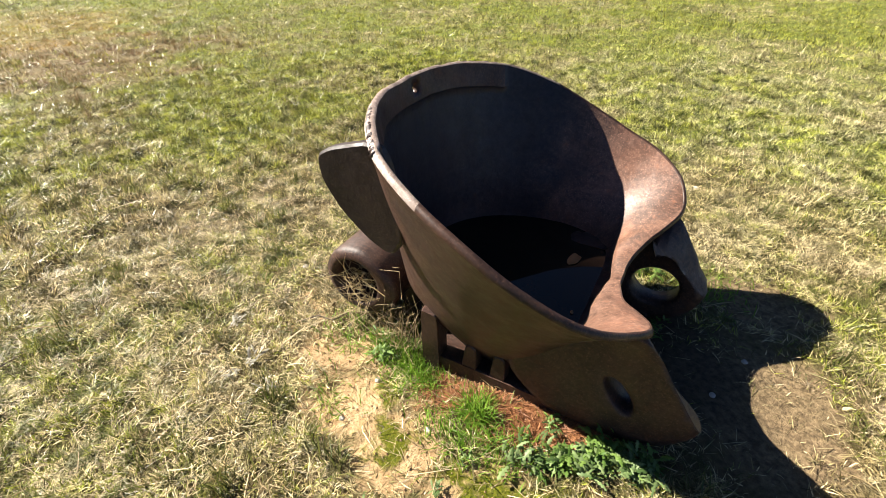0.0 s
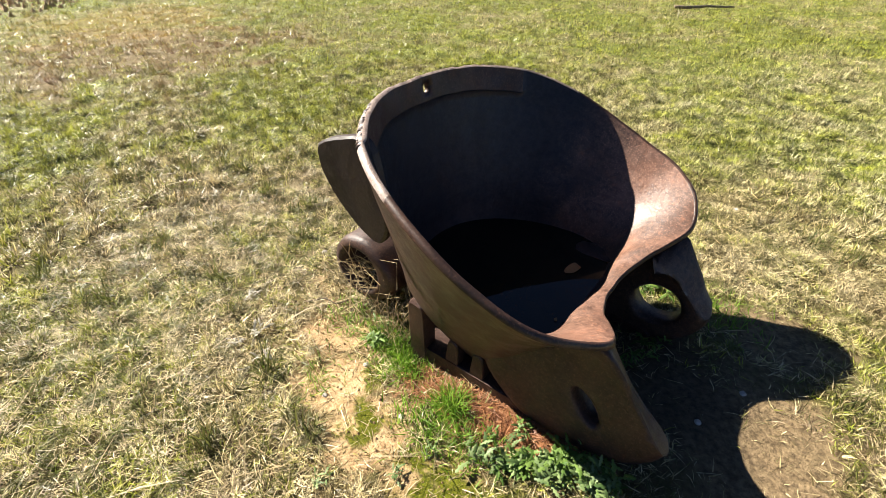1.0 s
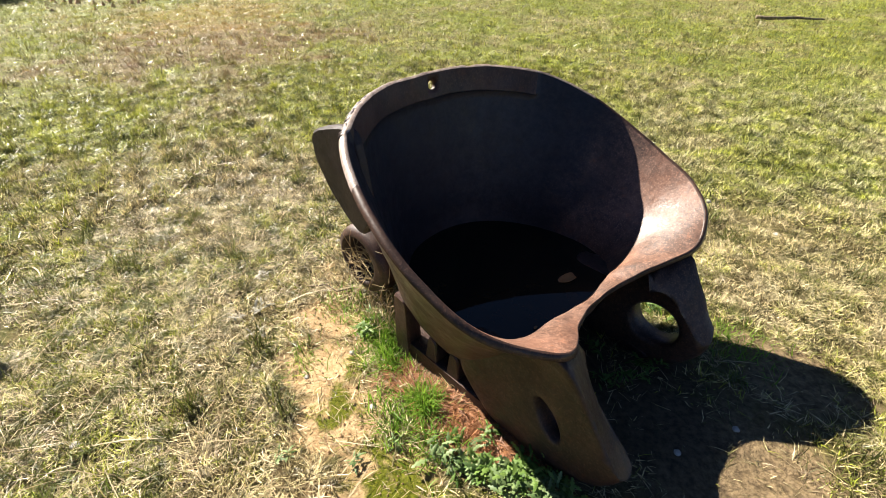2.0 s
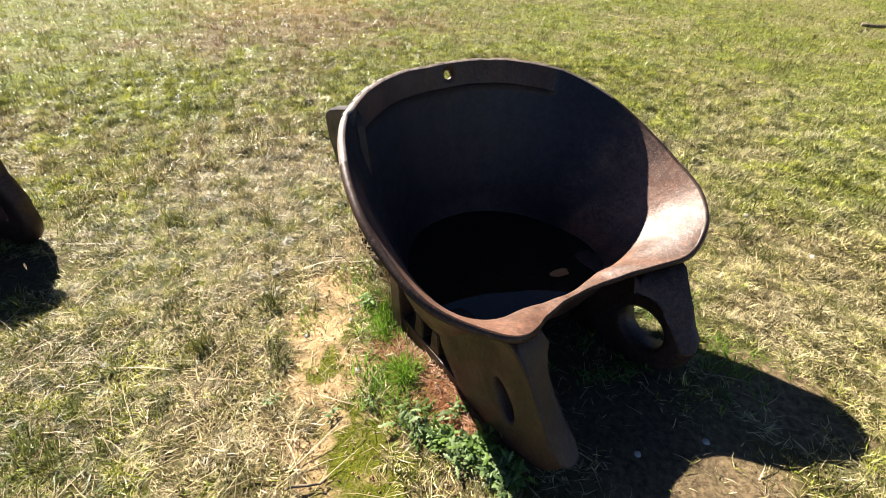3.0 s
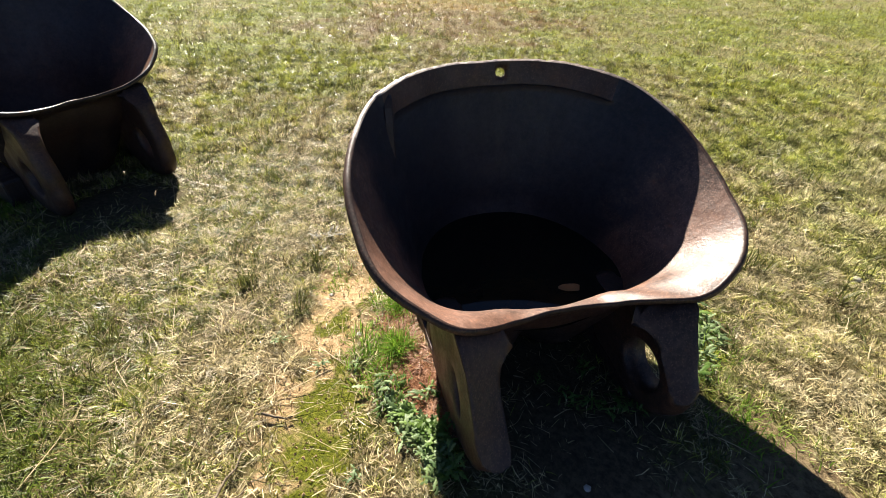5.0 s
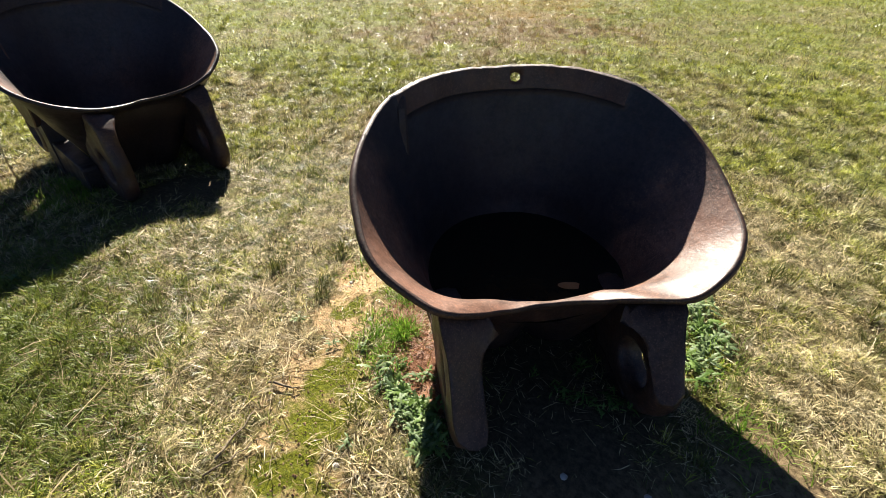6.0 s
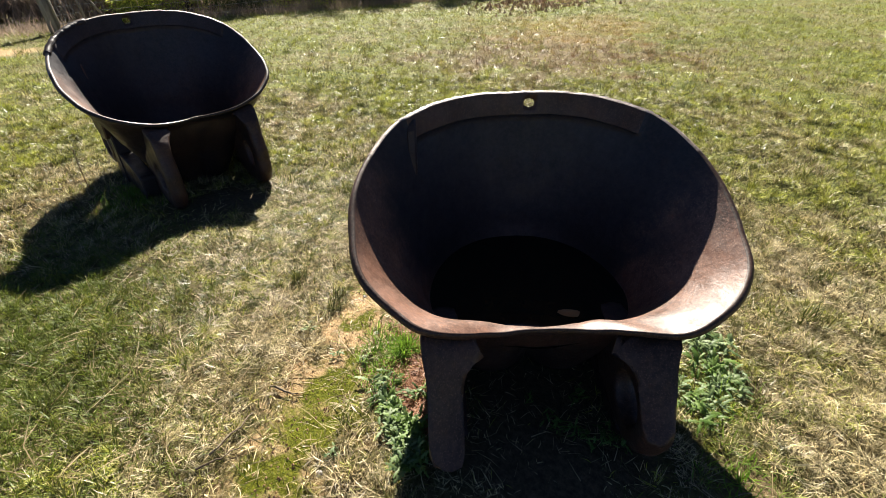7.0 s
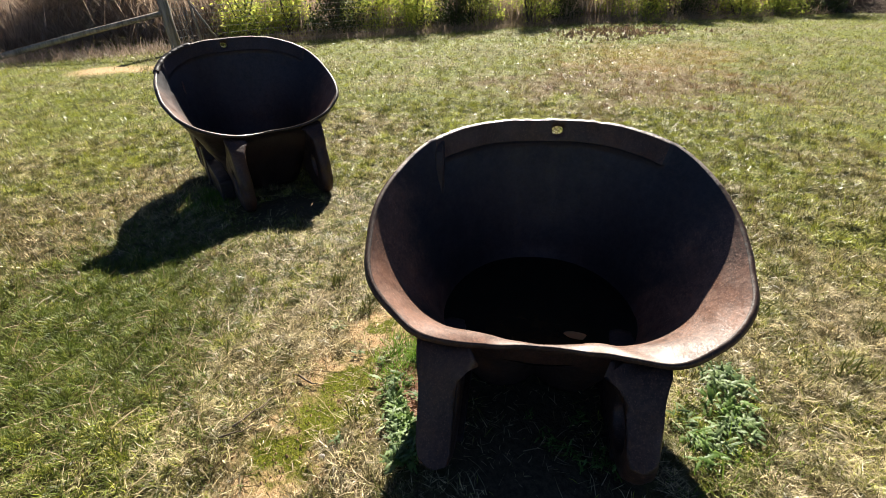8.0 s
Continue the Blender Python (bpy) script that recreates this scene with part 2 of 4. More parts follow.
RUSTY = plain_leaf("rust_stained_straw", (0.16, 0.06, 0.025), (0.42, 0.20, 0.09), 0.2)
SPOT_LEAF = plain_leaf("sun_spot_leaf", (0.30, 0.16, 0.06), (0.42, 0.24, 0.10), 0.15)
STRAW = plain_leaf("dead_stalk", (0.32, 0.23, 0.11), (0.58, 0.47, 0.28), 0.2)
# two copies of the shrub leaf: backlight in one's colour, shade in the other's
LEAF_SUN = plain_leaf("sunlit_shrub_leaf", (0.20, 0.28, 0.05), (0.78, 0.76, 0.18), 0.68)
LEAF_SHADED = plain_leaf("shaded_shrub_leaf", (0.03, 0.045, 0.015), (0.09, 0.11, 0.03), 0.3)
BRUSH = plain_leaf("dry_brush", (0.20, 0.145, 0.11), (0.52, 0.40, 0.30), 0.45)


def wood_material(name, a, b):
    k = Mat(name, 0.85, 0.2).local()
    k.colour(k.mix(k.noise(14.0, 6, 0.65, 0.3, 0.7, (1, 1, 0.12)), a, b))
    return k.bump(k.noise(30.0, 5, 0.7, 0.2, 0.8, (1, 1, 0.1)), 0.006, 0.8).m


POST_WOOD = wood_material("grey_weathered_timber", (0.12, 0.10, 0.085), (0.30, 0.265, 0.23))
BARK = wood_material("bark", (0.05, 0.04, 0.03), (0.14, 0.11, 0.085))
TWIG = wood_material("twig_wood", (0.10, 0.075, 0.05), (0.24, 0.19, 0.13))


def stone_material():
    k = Mat("pale_stone", 0.9, 0.2).local()
    k.colour(k.mix(k.noise(20.0, 5), (0.30, 0.27, 0.23), (0.55, 0.51, 0.45)))
    return k.bump(k.noise(40.0, 5), 0.004, 0.7).m


STONE = stone_material()
FLECK = plain_leaf("dried_fleck", (0.55, 0.52, 0.47), (0.70, 0.67, 0.62), 0.02)


def wire_material():
    k = Mat("galvanised_wire", 0.45, 0.5)
    k.b.inputs["Metallic"].default_value = 0.8
    k.colour(k.mix(k.noise(30.0, 3), (0.20, 0.19, 0.18), (0.36, 0.35, 0.33)))
    return k.m


WIRE = wire_material()


# ---- helpers for meshes ----
def mesh_of(name, verts, faces, material, smooth=False):
    me = bpy.data.meshes.new(name)
    me.from_pydata([tuple(v) for v in verts], [], faces)
    me.materials.append(material)
    if smooth:
        me.polygons.foreach_set("use_smooth", [True] * len(me.polygons))
    me.update()
    return me


def part(name, me, parent, label=""):
    ob = new(name, me)
    ob.parent = parent
    return tagged(ob, label=label)


def thing(name, m, label, category, group=""):
    ob = new(name)
    ob.empty_display_size = 0.1
    ob.matrix_world = m
    return tagged(ob, label=label, category=category, group=group)


def smoothstep(x, a, b):
    u = min(1.0, max(0.0, (x - a) / (b - a)))
    return u * u * (3 - 2 * u)


def ground_z(x, y):
    """Height of the turf: a gentle fall to the far left, with small unevenness."""
    x = np.asarray(x, float)
    y = np.asarray(y, float)
    z = 0.012 + 0.017 * np.clip(x, -16, 6) - 0.010 * np.clip(y - 1, -4, 6)
    z = z + 0.008 * np.sin(3.1 * x + 1.3) * np.cos(2.7 * y) + 0.005 * np.sin(7.3 * x - 4.1 * y) + 0.006 * np.sin(11.0 * x + 5 * np.sin(2.3 * y)) * np.sin(9.0 * y + 4 * np.sin(1.9 * x)) + 0.012 * np.sin(0.9 * x + 0.6 * y)
    away = np.clip((np.hypot(x - 0.3, y - 1.3) - 1.3) / 1.2, 0, 1) * np.clip((np.hypot(x + 2.5, y - 0.4) - 0.9) / 0.5, 0, 1) * np.clip((16 - np.hypot(x, y)) / 6, 0, 1)
    hump = np.sin(8.7 * x + 3.1 * y + 1.7 * np.sin(2.9 * y)) * np.sin(10.3 * y - 2.2 * x + 1.9 * np.sin(3.7 * x)) + 0.7 * np.sin(15.1 * x - 9.0 * y + 2.0 * np.sin(4.1 * y)) * np.sin(13.0 * y + 6.0 * x)
    z = z + 0.014 * away * hump
    mound = np.exp(-(((x - 0.30) / 0.45) ** 2 + ((y - 1.08) / 0.25) ** 2))
    return z + 0.025 * mound


# ---- ground ----
def grid_axis(lo, hi, core_lo, core_hi, fine):
    core = np.arange(core_lo, core_hi + 1e-6, fine)
    left = core_lo - np.geomspace(fine * 2, core_lo - lo, 34)[::-1]
    right = core_hi + np.geomspace(fine * 2, hi - core_hi, 34)
    return np.concatenate([left, core, right])


gx, gy = grid_axis(-900, 900, -9, 5, 0.07), grid_axis(-900, 900, -2.5, 11, 0.07)
GX, GY = np.meshgrid(gx, gy)
GZ = ground_z(GX, GY)
nx, ny = len(gx), len(gy)
idx = np.arange(nx * ny).reshape(ny, nx)
quads = np.stack([idx[:-1, :-1], idx[:-1, 1:], idx[1:, 1:], idx[1:, :-1]], -1).reshape(-1, 4)
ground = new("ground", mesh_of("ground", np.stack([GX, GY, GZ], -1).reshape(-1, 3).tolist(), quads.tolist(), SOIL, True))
tagged(ground, "short dry turf with bare sandy and mossy patches", "ground", kind="structure")


# ---- grass ----
rng = np.random.default_rng(7)
BARE = ((-0.42, 1.36, 0.17), (-0.30, 1.13, 0.17), (-0.14, 0.93, 0.19), (0.10, 0.70, 0.20), (0.28, 0.55, 0.18), (0.02, 1.16, 0.13), (0.20, 1.06, 0.14),
        (0.36, 1.01, 0.15), (0.48, 0.98, 0.13), (0.55, 0.35, 0.14), (0.42, 0.42, 0.15), (0.16, 0.66, 0.17), (-1.95, 0.60, 0.30), (-1.85, 0.80, 0.2), (-2.05, 0.35, 0.2), (-10.9, -2.6, 0.8), (-10.7, -1.9, 0.5),
        (1.46, 1.60, 0.22), (1.30, 1.72, 0.17), (1.26, 1.30, 0.20), (1.27, 1.05, 0.17), (-1.72, 0.30, 0.22), (-2.2, 0.5, 0.3), (1.00, 1.16, 0.24), (1.08, 0.92, 0.20), (1.02, 0.72, 0.16), (1.48, 1.62, 0.13))


def clumpy(p, s, seed):
    """Uneven growth: 0 to 1 in blotches about s metres wide."""
    g = np.random.default_rng(seed)
    v = np.zeros(len(p))
    for i in range(9):
        t, w, f = g.uniform(0, 2 * np.pi), g.uniform(0, 2 * np.pi), g.uniform(0.6, 1.9) * 2 * np.pi / s
        v += np.sin(f * (p[:, 0] * np.cos(t) + p[:, 1] * np.sin(t)) + w)
    return 1 / (1 + np.exp(-v * 0.9))


def blades(name, xy, length, width, lean_lo, lean_hi, material, label, curl=0.35, uneven=(0.55, 0.9, 0.2), simple=False):
    """One mesh of many grass blades: each a tapered strip with a bend, standing on the turf."""
    n = len(xy)
    L = length * rng.uniform(0.45, 1.25, n) * (uneven[0] + uneven[1] * clumpy(xy, uneven[2], 11))
    W = width * rng.uniform(0.6, 1.3, n)
    az = rng.uniform(0, 2 * np.pi, n)
    lean = np.radians(rng.uniform(lean_lo, lean_hi, n))
    d = np.stack([np.cos(az) * np.sin(lean), np.sin(az) * np.sin(lean), np.cos(lean)], -1)
    tw = az + np.pi / 2 + rng.normal(0, 0.6, n)
    side = np.stack([np.cos(tw), np.sin(tw), rng.normal(0, 0.25, n)], -1) * W[:, None] / 2
    base = np.stack([xy[:, 0], xy[:, 1], ground_z(xy[:, 0], xy[:, 1]) - 0.003 + rng.uniform(0, 0.012, n) * (lean > 1.0)], -1)
    midp = base + d * (L * 0.55)[:, None]
    d2 = d.copy()
    d2[:, 2] -= curl * rng.uniform(0, 1.4, n)
    d2[:, :2] += rng.normal(0, 0.2, (n, 2))
    tip = midp + d2 * (L * 0.5)[:, None]
    tip[:, 2] = np.maximum(tip[:, 2], base[:, 2] + 0.003)
    if simple:
        V = np.stack([base - side, base + side, tip], 1).reshape(-1, 3)
        tri = np.arange(n * 3)
    else:
        V = np.stack([base - side, base + side, midp + side * 0.8, midp - side * 0.8, tip], 1).reshape(-1, 3)
        o = (np.arange(n) * 5)[:, None]
        tri = np.concatenate([o + [0, 1, 2], o + [0, 2, 3], o + [3, 2, 4]], 1).reshape(-1)
    me = bpy.data.meshes.new(name)
    me.vertices.add(len(V))
    me.vertices.foreach_set("co", V.ravel())
    me.loops.add(len(tri))
    me.loops.foreach_set("vertex_index", tri.astype(np.int32))
    me.polygons.add(len(tri) // 3)
    me.polygons.foreach_set("loop_start", np.arange(0, len(tri), 3, dtype=np.int32))
    me.materials.append(material)
    me.update(calc_edges=True)
    return tagged(new(name, me), label, "grass", kind="stuff")


def scatter(n, x0, x1, y0, y1, keep):
    p = np.stack([rng.uniform(x0, x1, n), rng.uniform(y0, y1, n)], -1)
    return p[keep(p) > rng.uniform(0, 1, n)]


def bare(p):
    k = np.ones(len(p))
    ragged = clumpy(p, 0.12, 21)
    for x, y, r in BARE:
        k *= 1 - 0.95 * np.exp(-(np.hypot(p[:, 0] - x, p[:, 1] - y) / (r * (0.75 + 0.75 * ragged))) ** 4)
    q = p - np.array([0.35, 1.52])
    a, b = q[:, 0] * 0.883 - q[:, 1] * 0.469, q[:, 0] * 0.469 + q[:, 1] * 0.883
    k *= 1 - 0.97 * ((np.hypot(a, b) < 0.36) | ((a > 0.3) & (a < 0.62) & (np.abs(np.abs(b) - 0.345) < 0.08)))
    return k * (1 - 0.96 * np.exp(-(np.hypot((a - 0.45) / 0.50, b / 0.42)) ** 4))


def near(p, r0, r1):
    d = np.hypot(p[:, 0] - 0.2, p[:, 1] - 1.0)
    return ((d >= r0) & (d < r1)).astype(float)


def in_view(p):
    """The half of the field towards which the path looks."""
    return ((p[:, 1] > -0.9 - 0.35 * np.maximum(0, -p[:, 0])) & (p[:, 0] < 2.6 + 1.2 * np.maximum(0, p[:, 1]))).astype(float)


Z1 = (-2.2, 2.6, -0.9, 3.4)
blades("turf_near", scatter(600000, *Z1, lambda p: near(p, 0, 2.4) * in_view(p) * bare(p) * (0.22 + 0.78 * clumpy(p, 0.2, 1) ** 1.4)), 0.044, 0.0034, 20, 80, GRASS, "short mixed green and straw turf grass")
blades("dead_grass_near", scatter(470000, *Z1, lambda p: near(p, 0, 2.4) * in_view(p) * bare(p) * (0.1 + 0.9 * clumpy(p, 0.3, 2) ** 2) * (1 - 0.8 * np.exp(-(np.hypot((p[:, 0] + 0.55) / 1.3, (p[:, 1] + 0.5) / 0.6)) ** 4))), 0.056, 0.0030, 66, 89, DRY, "matted dead straw-coloured grass lying flat", 0.1)
Z2 = (-5.2, 5.6, -3.5, 6.6)
blades("turf_middle", scatter(2100000, *Z2, lambda p: near(p, 2.4, 5.4) * in_view(p) * (0.16 + 0.84 * clumpy(p, 0.24, 3) ** 1.6)), 0.052, 0.0075, 15, 78, GRASS, "uneven green and straw turf grass", 0.35, (0.25, 1.4, 0.26), True)
blades("dead_grass_middle", scatter(300000, *Z2, lambda p: near(p, 2.4, 5.4) * in_view(p) * (0.05 + 0.95 * clumpy(p, 0.5, 4) ** 2.4)), 0.075, 0.0046, 55, 88, DRY, "matted dead grass over the turf", 0.1, simple=True)
Z3 = (-22.0, 16.0, -11.0, 22.0)
blades("turf_far", scatter(4600000, *Z3, lambda p: near(p, 5.4, 22) * in_view(p) * bare(p) * (0.15 + 0.85 * clumpy(p, 0.40, 5) ** 1.7) * np.clip(9 / (2 + np.hypot(p[:, 0], p[:, 1])), 0, 1) ** 1.3), 0.068, 0.0092, 12, 78, GRASS, "rough green and straw grass of the field", 0.35, (0.25, 1.5, 0.40), True)

pts = []
for i in range(420):
    x, y = rng.uniform(-12, 7), rng.uniform(-4, 13)
    if math.hypot(x - 0.2, y - 1) > 2.2:
        pts.append(np.stack([rng.normal(x, 0.09, 60), rng.normal(y, 0.07, 60)], -1))
for i in range(60):
    x, y = rng.uniform(-2.2, 2.4), rng.uniform(-0.6, 3.2)
    q = rng.normal((x, y), 0.035, (70, 2))
    pts.append(q[bare(q) > 0.6])
pts.append(np.stack([rng.normal(-4.1, 0.10, 160), rng.normal(5.25, 0.10, 160)], -1))
pts = np.concatenate(pts)
blades("tussocks", pts[in_view(pts) > 0], 0.085, 0.005, 5, 70, TUSSOCK, "darker taller tussocks scattered over the field")
# lush tufts beside the buckets
TUFTS = ((-0.19, 1.40, 0.09, 550), (-0.14, 1.30, 0.10, 600), (-0.08, 1.22, 0.09, 450), (0.12, 1.03, 0.075, 950), (0.06, 0.95, 0.09, 220), (-0.42, 1.12, 0.13, 70), (0.22, 0.90, 0.09, 250), (-0.02, 1.02, 0.08, 90),
         (-2.45, 0.02, 0.22, 1500), (-2.25, -0.05, 0.18, 900), (1.25, 1.75, 0.16, 300), (-0.36, 1.48, 0.14, 300), (0.95, 2.0, 0.18, 400))
pts = np.concatenate([np.stack([rng.normal(x, r * 0.55, n), rng.normal(y, r * 0.55, n)], -1) for x, y, r, n in TUFTS])
blades("lush_tufts", pts, 0.055, 0.0040, 8, 72, LUSH, "bright green fresh grass tufts by the buckets")
pts = np.concatenate([np.stack([rng.normal(x, 0.055, n), rng.normal(y, 0.05, n)], -1) for x, y, n in ((0.02, 1.16, 900), (0.20, 1.06, 1100), (0.36, 1.01, 1500), (0.48, 0.98, 1000), (0.28, 1.02, 900))])
blades("rusty_straw", pts, 0.045, 0.0032, 70, 89, RUSTY, "rust-stained dead grass beside the bucket", 0.1)
pts = scatter(80000, -2.4, 0.9, -1.2, 0.5, lambda p: np.exp(-(np.hypot((p[:, 0] + 0.75) / 1.0, (p[:, 1] + 0.45) / 0.5)) ** 2))
blades("lush_patch", pts, 0.06, 0.0042, 25, 75, MEADOW, "longer green grass patch in the turf")
pts = np.concatenate([scatter(2600, -2.4, 2.6, -0.9, 3.4, lambda p: bare(p) * in_view(p)), scatter(1200, -2.2, 0.2, -0.8, 0.9, lambda p: bare(p))])
blades("loose_straws", pts, 0.14, 0.0032, 74, 89, STRAW, "loose pale dry straws on the turf", 0.05)


# ---- dredge buckets ----
def ring_interp(rows, col_r, col_l):
    """A smooth closed profile round the bucket from its stations (degrees from the front, right and left values)."""
    th = np.array([r[0] for r in rows], float)
    vr, vl = np.array([r[col_r] for r in rows]), np.array([r[col_l] for r in rows])
    full = np.concatenate([-th[::-1][:-1], th])
    vals = np.concatenate([vl[::-1][:-1], vr])
    full = np.concatenate([full[:-1] - 360, full, full[1:] + 360])
    vals = np.concatenate([vals[:-1], vals, vals[1:]])
    m = np.gradient(vals, full)

    def at(a):
        a = (a + 180) % 360 - 180
        i = int(np.searchsorted(full, a, side="right") - 1)
        h = full[i + 1] - full[i]
        u = (a - full[i]) / h
        return float((2 * u ** 3 - 3 * u ** 2 + 1) * vals[i] + (u ** 3 - 2 * u ** 2 + u) * h * m[i] + (3 * u ** 2 - 2 * u ** 3) * vals[i + 1] + (u ** 3 - u ** 2) * h * m[i + 1])

    return at


def bowl_meshes(spec):
    """The bowl with its flared rim, wall thickness and hole, and the lip plate round its back."""
    rim_r, rim_z = ring_interp(spec["rim"], 1, 3), ring_interp(spec["rim"], 2, 4)
    zw, notch, base_z = spec["water"], spec["notch"], spec["base"]
    lip_from = spec["lip"]
    N = 288

    def inner(a, s):
        """s 1 at the rim, 0 at the water line, -1 at the bottom's edge."""
        aa = abs((a + 180) % 360 - 180)
        front = math.exp(-(aa / 42) ** 2)
        R, Z = rim_r(a) - 0.010 * front, rim_z(a) - 0.004 * front
        W = spec["belly"] + 0.06 * smoothstep(aa, 100, 170) - notch * math.exp(-(aa / spec["notch_w"]) ** 4)
        wz = min(zw - 0.01, Z - 0.05)
        if s >= 0:
            r, z = W + (R - W) * s ** spec["flare"], wz + (Z - wz) * s ** (1 - 0.84 * math.exp(-(aa / spec["notch_w"]) ** 4))
            lip = smoothstep(aa, lip_from - 1, lip_from + 1) * smoothstep(s, 0.845, 0.86)
            r -= 0.010 * lip
        else:
            u = -s
            f = math.exp(-(aa / spec["under"]) ** 2)
            r, z = W - (W - 0.24 + 0.20 * f) * u ** (0.85 - 0.45 * f), wz + (base_z + 0.05 - wz) * u ** 0.7
        k = 0.003 * noise.noise(Vector((math.cos(radians(a)) * 6, math.sin(radians(a)) * 6, z * 8)))
        return r + k, z + 0.4 * k

    def outer(a, s):
        r, z = inner(a, s)
        aa = abs((a + 180) % 360 - 180)
        t = 0.030 + 0.012 * smoothstep(s, 1.0, 0.4) + 0.010 * smoothstep(aa, lip_from - 1, lip_from + 1) * smoothstep(s, 0.845, 0.86)
        if s >= 0:
            return r + t * (0.85 - 0.6 * math.exp(-(aa / 42) ** 2)), z - 0.012 - 0.02 * (1 - s)
        return r + 0.042 - 0.02 * math.exp(-(aa / 42) ** 2), z - 0.02 - 0.03 * (-s)

    def point(rz, a):
        return (rz[0] * math.cos(radians(a)), rz[0] * math.sin(radians(a)), rz[1])

    rows = [1.0, 0.975, 0.95, 0.925, 0.90, 0.875, 0.86, 0.845, 0.8, 0.74, 0.67, 0.59, 0.5, 0.4, 0.3, 0.2, 0.1, 0.0, -0.15, -0.35, -0.55, -0.75, -0.9, -1.0]
    ha, hs = spec["hole"]
    i0 = round(ha / 360 * N)
    ja, jb = 1, 4
    hole_edge = {}
    ring = [(i0 - 2 + d, ja) for d in range(5)] + [(i0 + 2, j) for j in range(ja + 1, jb)] + [(i0 + 2 - d, jb) for d in range(5)] + [(i0 - 2, j) for j in range(jb - 1, ja, -1)]
    ec = (rows[ja] + rows[jb]) / 2
    for i, j in ring:
        u, v = (i - i0) / 2, ((rows[j] - ec) / ((rows[ja] - rows[jb]) / 2))
        n = math.hypot(u, v)
        hole_edge[(i % N, j)] = (ha + u / n * spec["hole_w"], ec + v / n * spec["hole_h"] * (1 + 0.08 * math.sin(3 * i)))
    verts, vid = [], {}

    def add(tag, i, j, co):
        vid[(tag, i, j)] = len(verts)
        verts.append(co)

    for j, s in enumerate(rows):
        for i in range(N):
            a, ss = hole_edge.get((i, j), (i / N * 360, s))
            add("in", i, j, point(inner(a, ss), a))
            add("out", i, j, point(outer(a, ss), a))
    for i in range(N):
        a = i / N * 360
        r1, z1 = inner(a, 1.0)
        r2, z2 = outer(a, 1.0)
        rag = 0.004 * noise.noise(Vector((i * 0.35, 2.0, 5.0))) * smoothstep(abs((a + 180) % 360 - 180), lip_from - 12, lip_from)
        add("top", i, 0, point((r1 * 0.72 + r2 * 0.28, z1 + 0.006 + rag), a))
        add("top", i, 1, point((r1 * 0.25 + r2 * 0.75, z2 + 0.012 + rag), a))
    body, lip, lining, edge = [], [], [], []
    last = len(rows) - 1

    def lipped(i, j):
        a = abs(((i + 0.5) / N * 360 + 180) % 360 - 180)
        return a > lip_from and rows[j + 1] >= 0.85

    for i in range(N):
        k = (i + 1) % N
        for j in range(last):
            if (i - (i0 - 2)) % N < 4 and ja <= j < jb:
                continue
            (lip if lipped(i, j) else lining).append((vid["in", i, j], vid["in", i, j + 1], vid["in", k, j + 1], vid["in", k, j]))
            body.append((vid["out", i, j], vid["out", k, j], vid["out", k, j + 1], vid["out", i, j + 1]))
        # top faces round the back take the painted glint, the rest plain iron
        worn = edge if abs(((i + 0.5) / N * 360 + 180) % 360 - 180) > lip_from - 22 else body
        worn.append((vid["in", i, 0], vid["in", k, 0], vid["top", k, 0], vid["top", i, 0]))
        worn.append((vid["top", i, 0], vid["top", k, 0], vid["top", k, 1], vid["top", i, 1]))
        worn.append((vid["top", i, 1], vid["top", k, 1], vid["out", k, 0], vid["out", i, 0]))
    lining.append([vid["in", i, last] for i in range(N)])
    body.append([vid["out", i, last] for i in range(N)][::-1])
    for (i, j), (k, l) in zip(ring, ring[1:] + ring[:1]):
        lip.append((vid["in", i % N, j], vid["in", k % N, l], vid["out", k % N, l], vid["out", i % N, j]))

    def pruned(faces):
        used = sorted({v for f in faces for v in f})
        m = {v: n for n, v in enumerate(used)}
        return [verts[v] for v in used], [[m[v] for v in f] for f in faces]

    def surf_w(a):
        return inner(a, 0.0)[0] + 0.02

    def roof(x, y):
        """How high a part may reach at (x, y) and stay under the flared rim."""
        a, r = math.degrees(math.atan2(y, x)), math.hypot(x, y)
        R, W = inner(a, 1.0)[0], inner(a, 0.0)[0]
        if r >= R:
            return inner(a, 1.0)[1] - 0.006 - 0.7 * (r - R)
        lo, hi = 0.0, 1.0
        for _ in range(18):
            m = (lo + hi) / 2
            lo, hi = (m, hi) if inner(a, m)[0] < r else (lo, m)
        return inner(a, lo)[1] - 0.022

    def bead(a0, a1, thick):
        """A rough weld along the rim."""
        ps = []
        n = 40
        for i in range(n + 1):
            a = a0 + (a1 - a0) * i / n
            r, z = inner(a, 1.0)
            q = outer(a, 1.0)
            k = noise.noise(Vector((i * 1.7, a0, 3.0)))
            ps.append((((r + q[0]) / 2 + 0.006 * k) * math.cos(radians(a)), ((r + q[0]) / 2 + 0.006 * k) * math.sin(radians(a)), z - 0.010 + 0.004 * noise.noise(Vector((i * 2.3, a0, 9.0)))))
        v, f = tube(ps, thick, thick, 7)
        return [(x + 0.004 * noise.noise(Vector((x, y, z)) * 120), y, z + 0.004 * noise.noise(Vector((z, x, y)) * 120)) for x, y, z in v], f

    def rim_at(x, y):
        return inner(math.degrees(math.atan2(y, x)), 1.0)[1]

    return pruned(body), pruned(lip), pruned(lining), pruned(edge), surf_w, roof, rim_at, bead


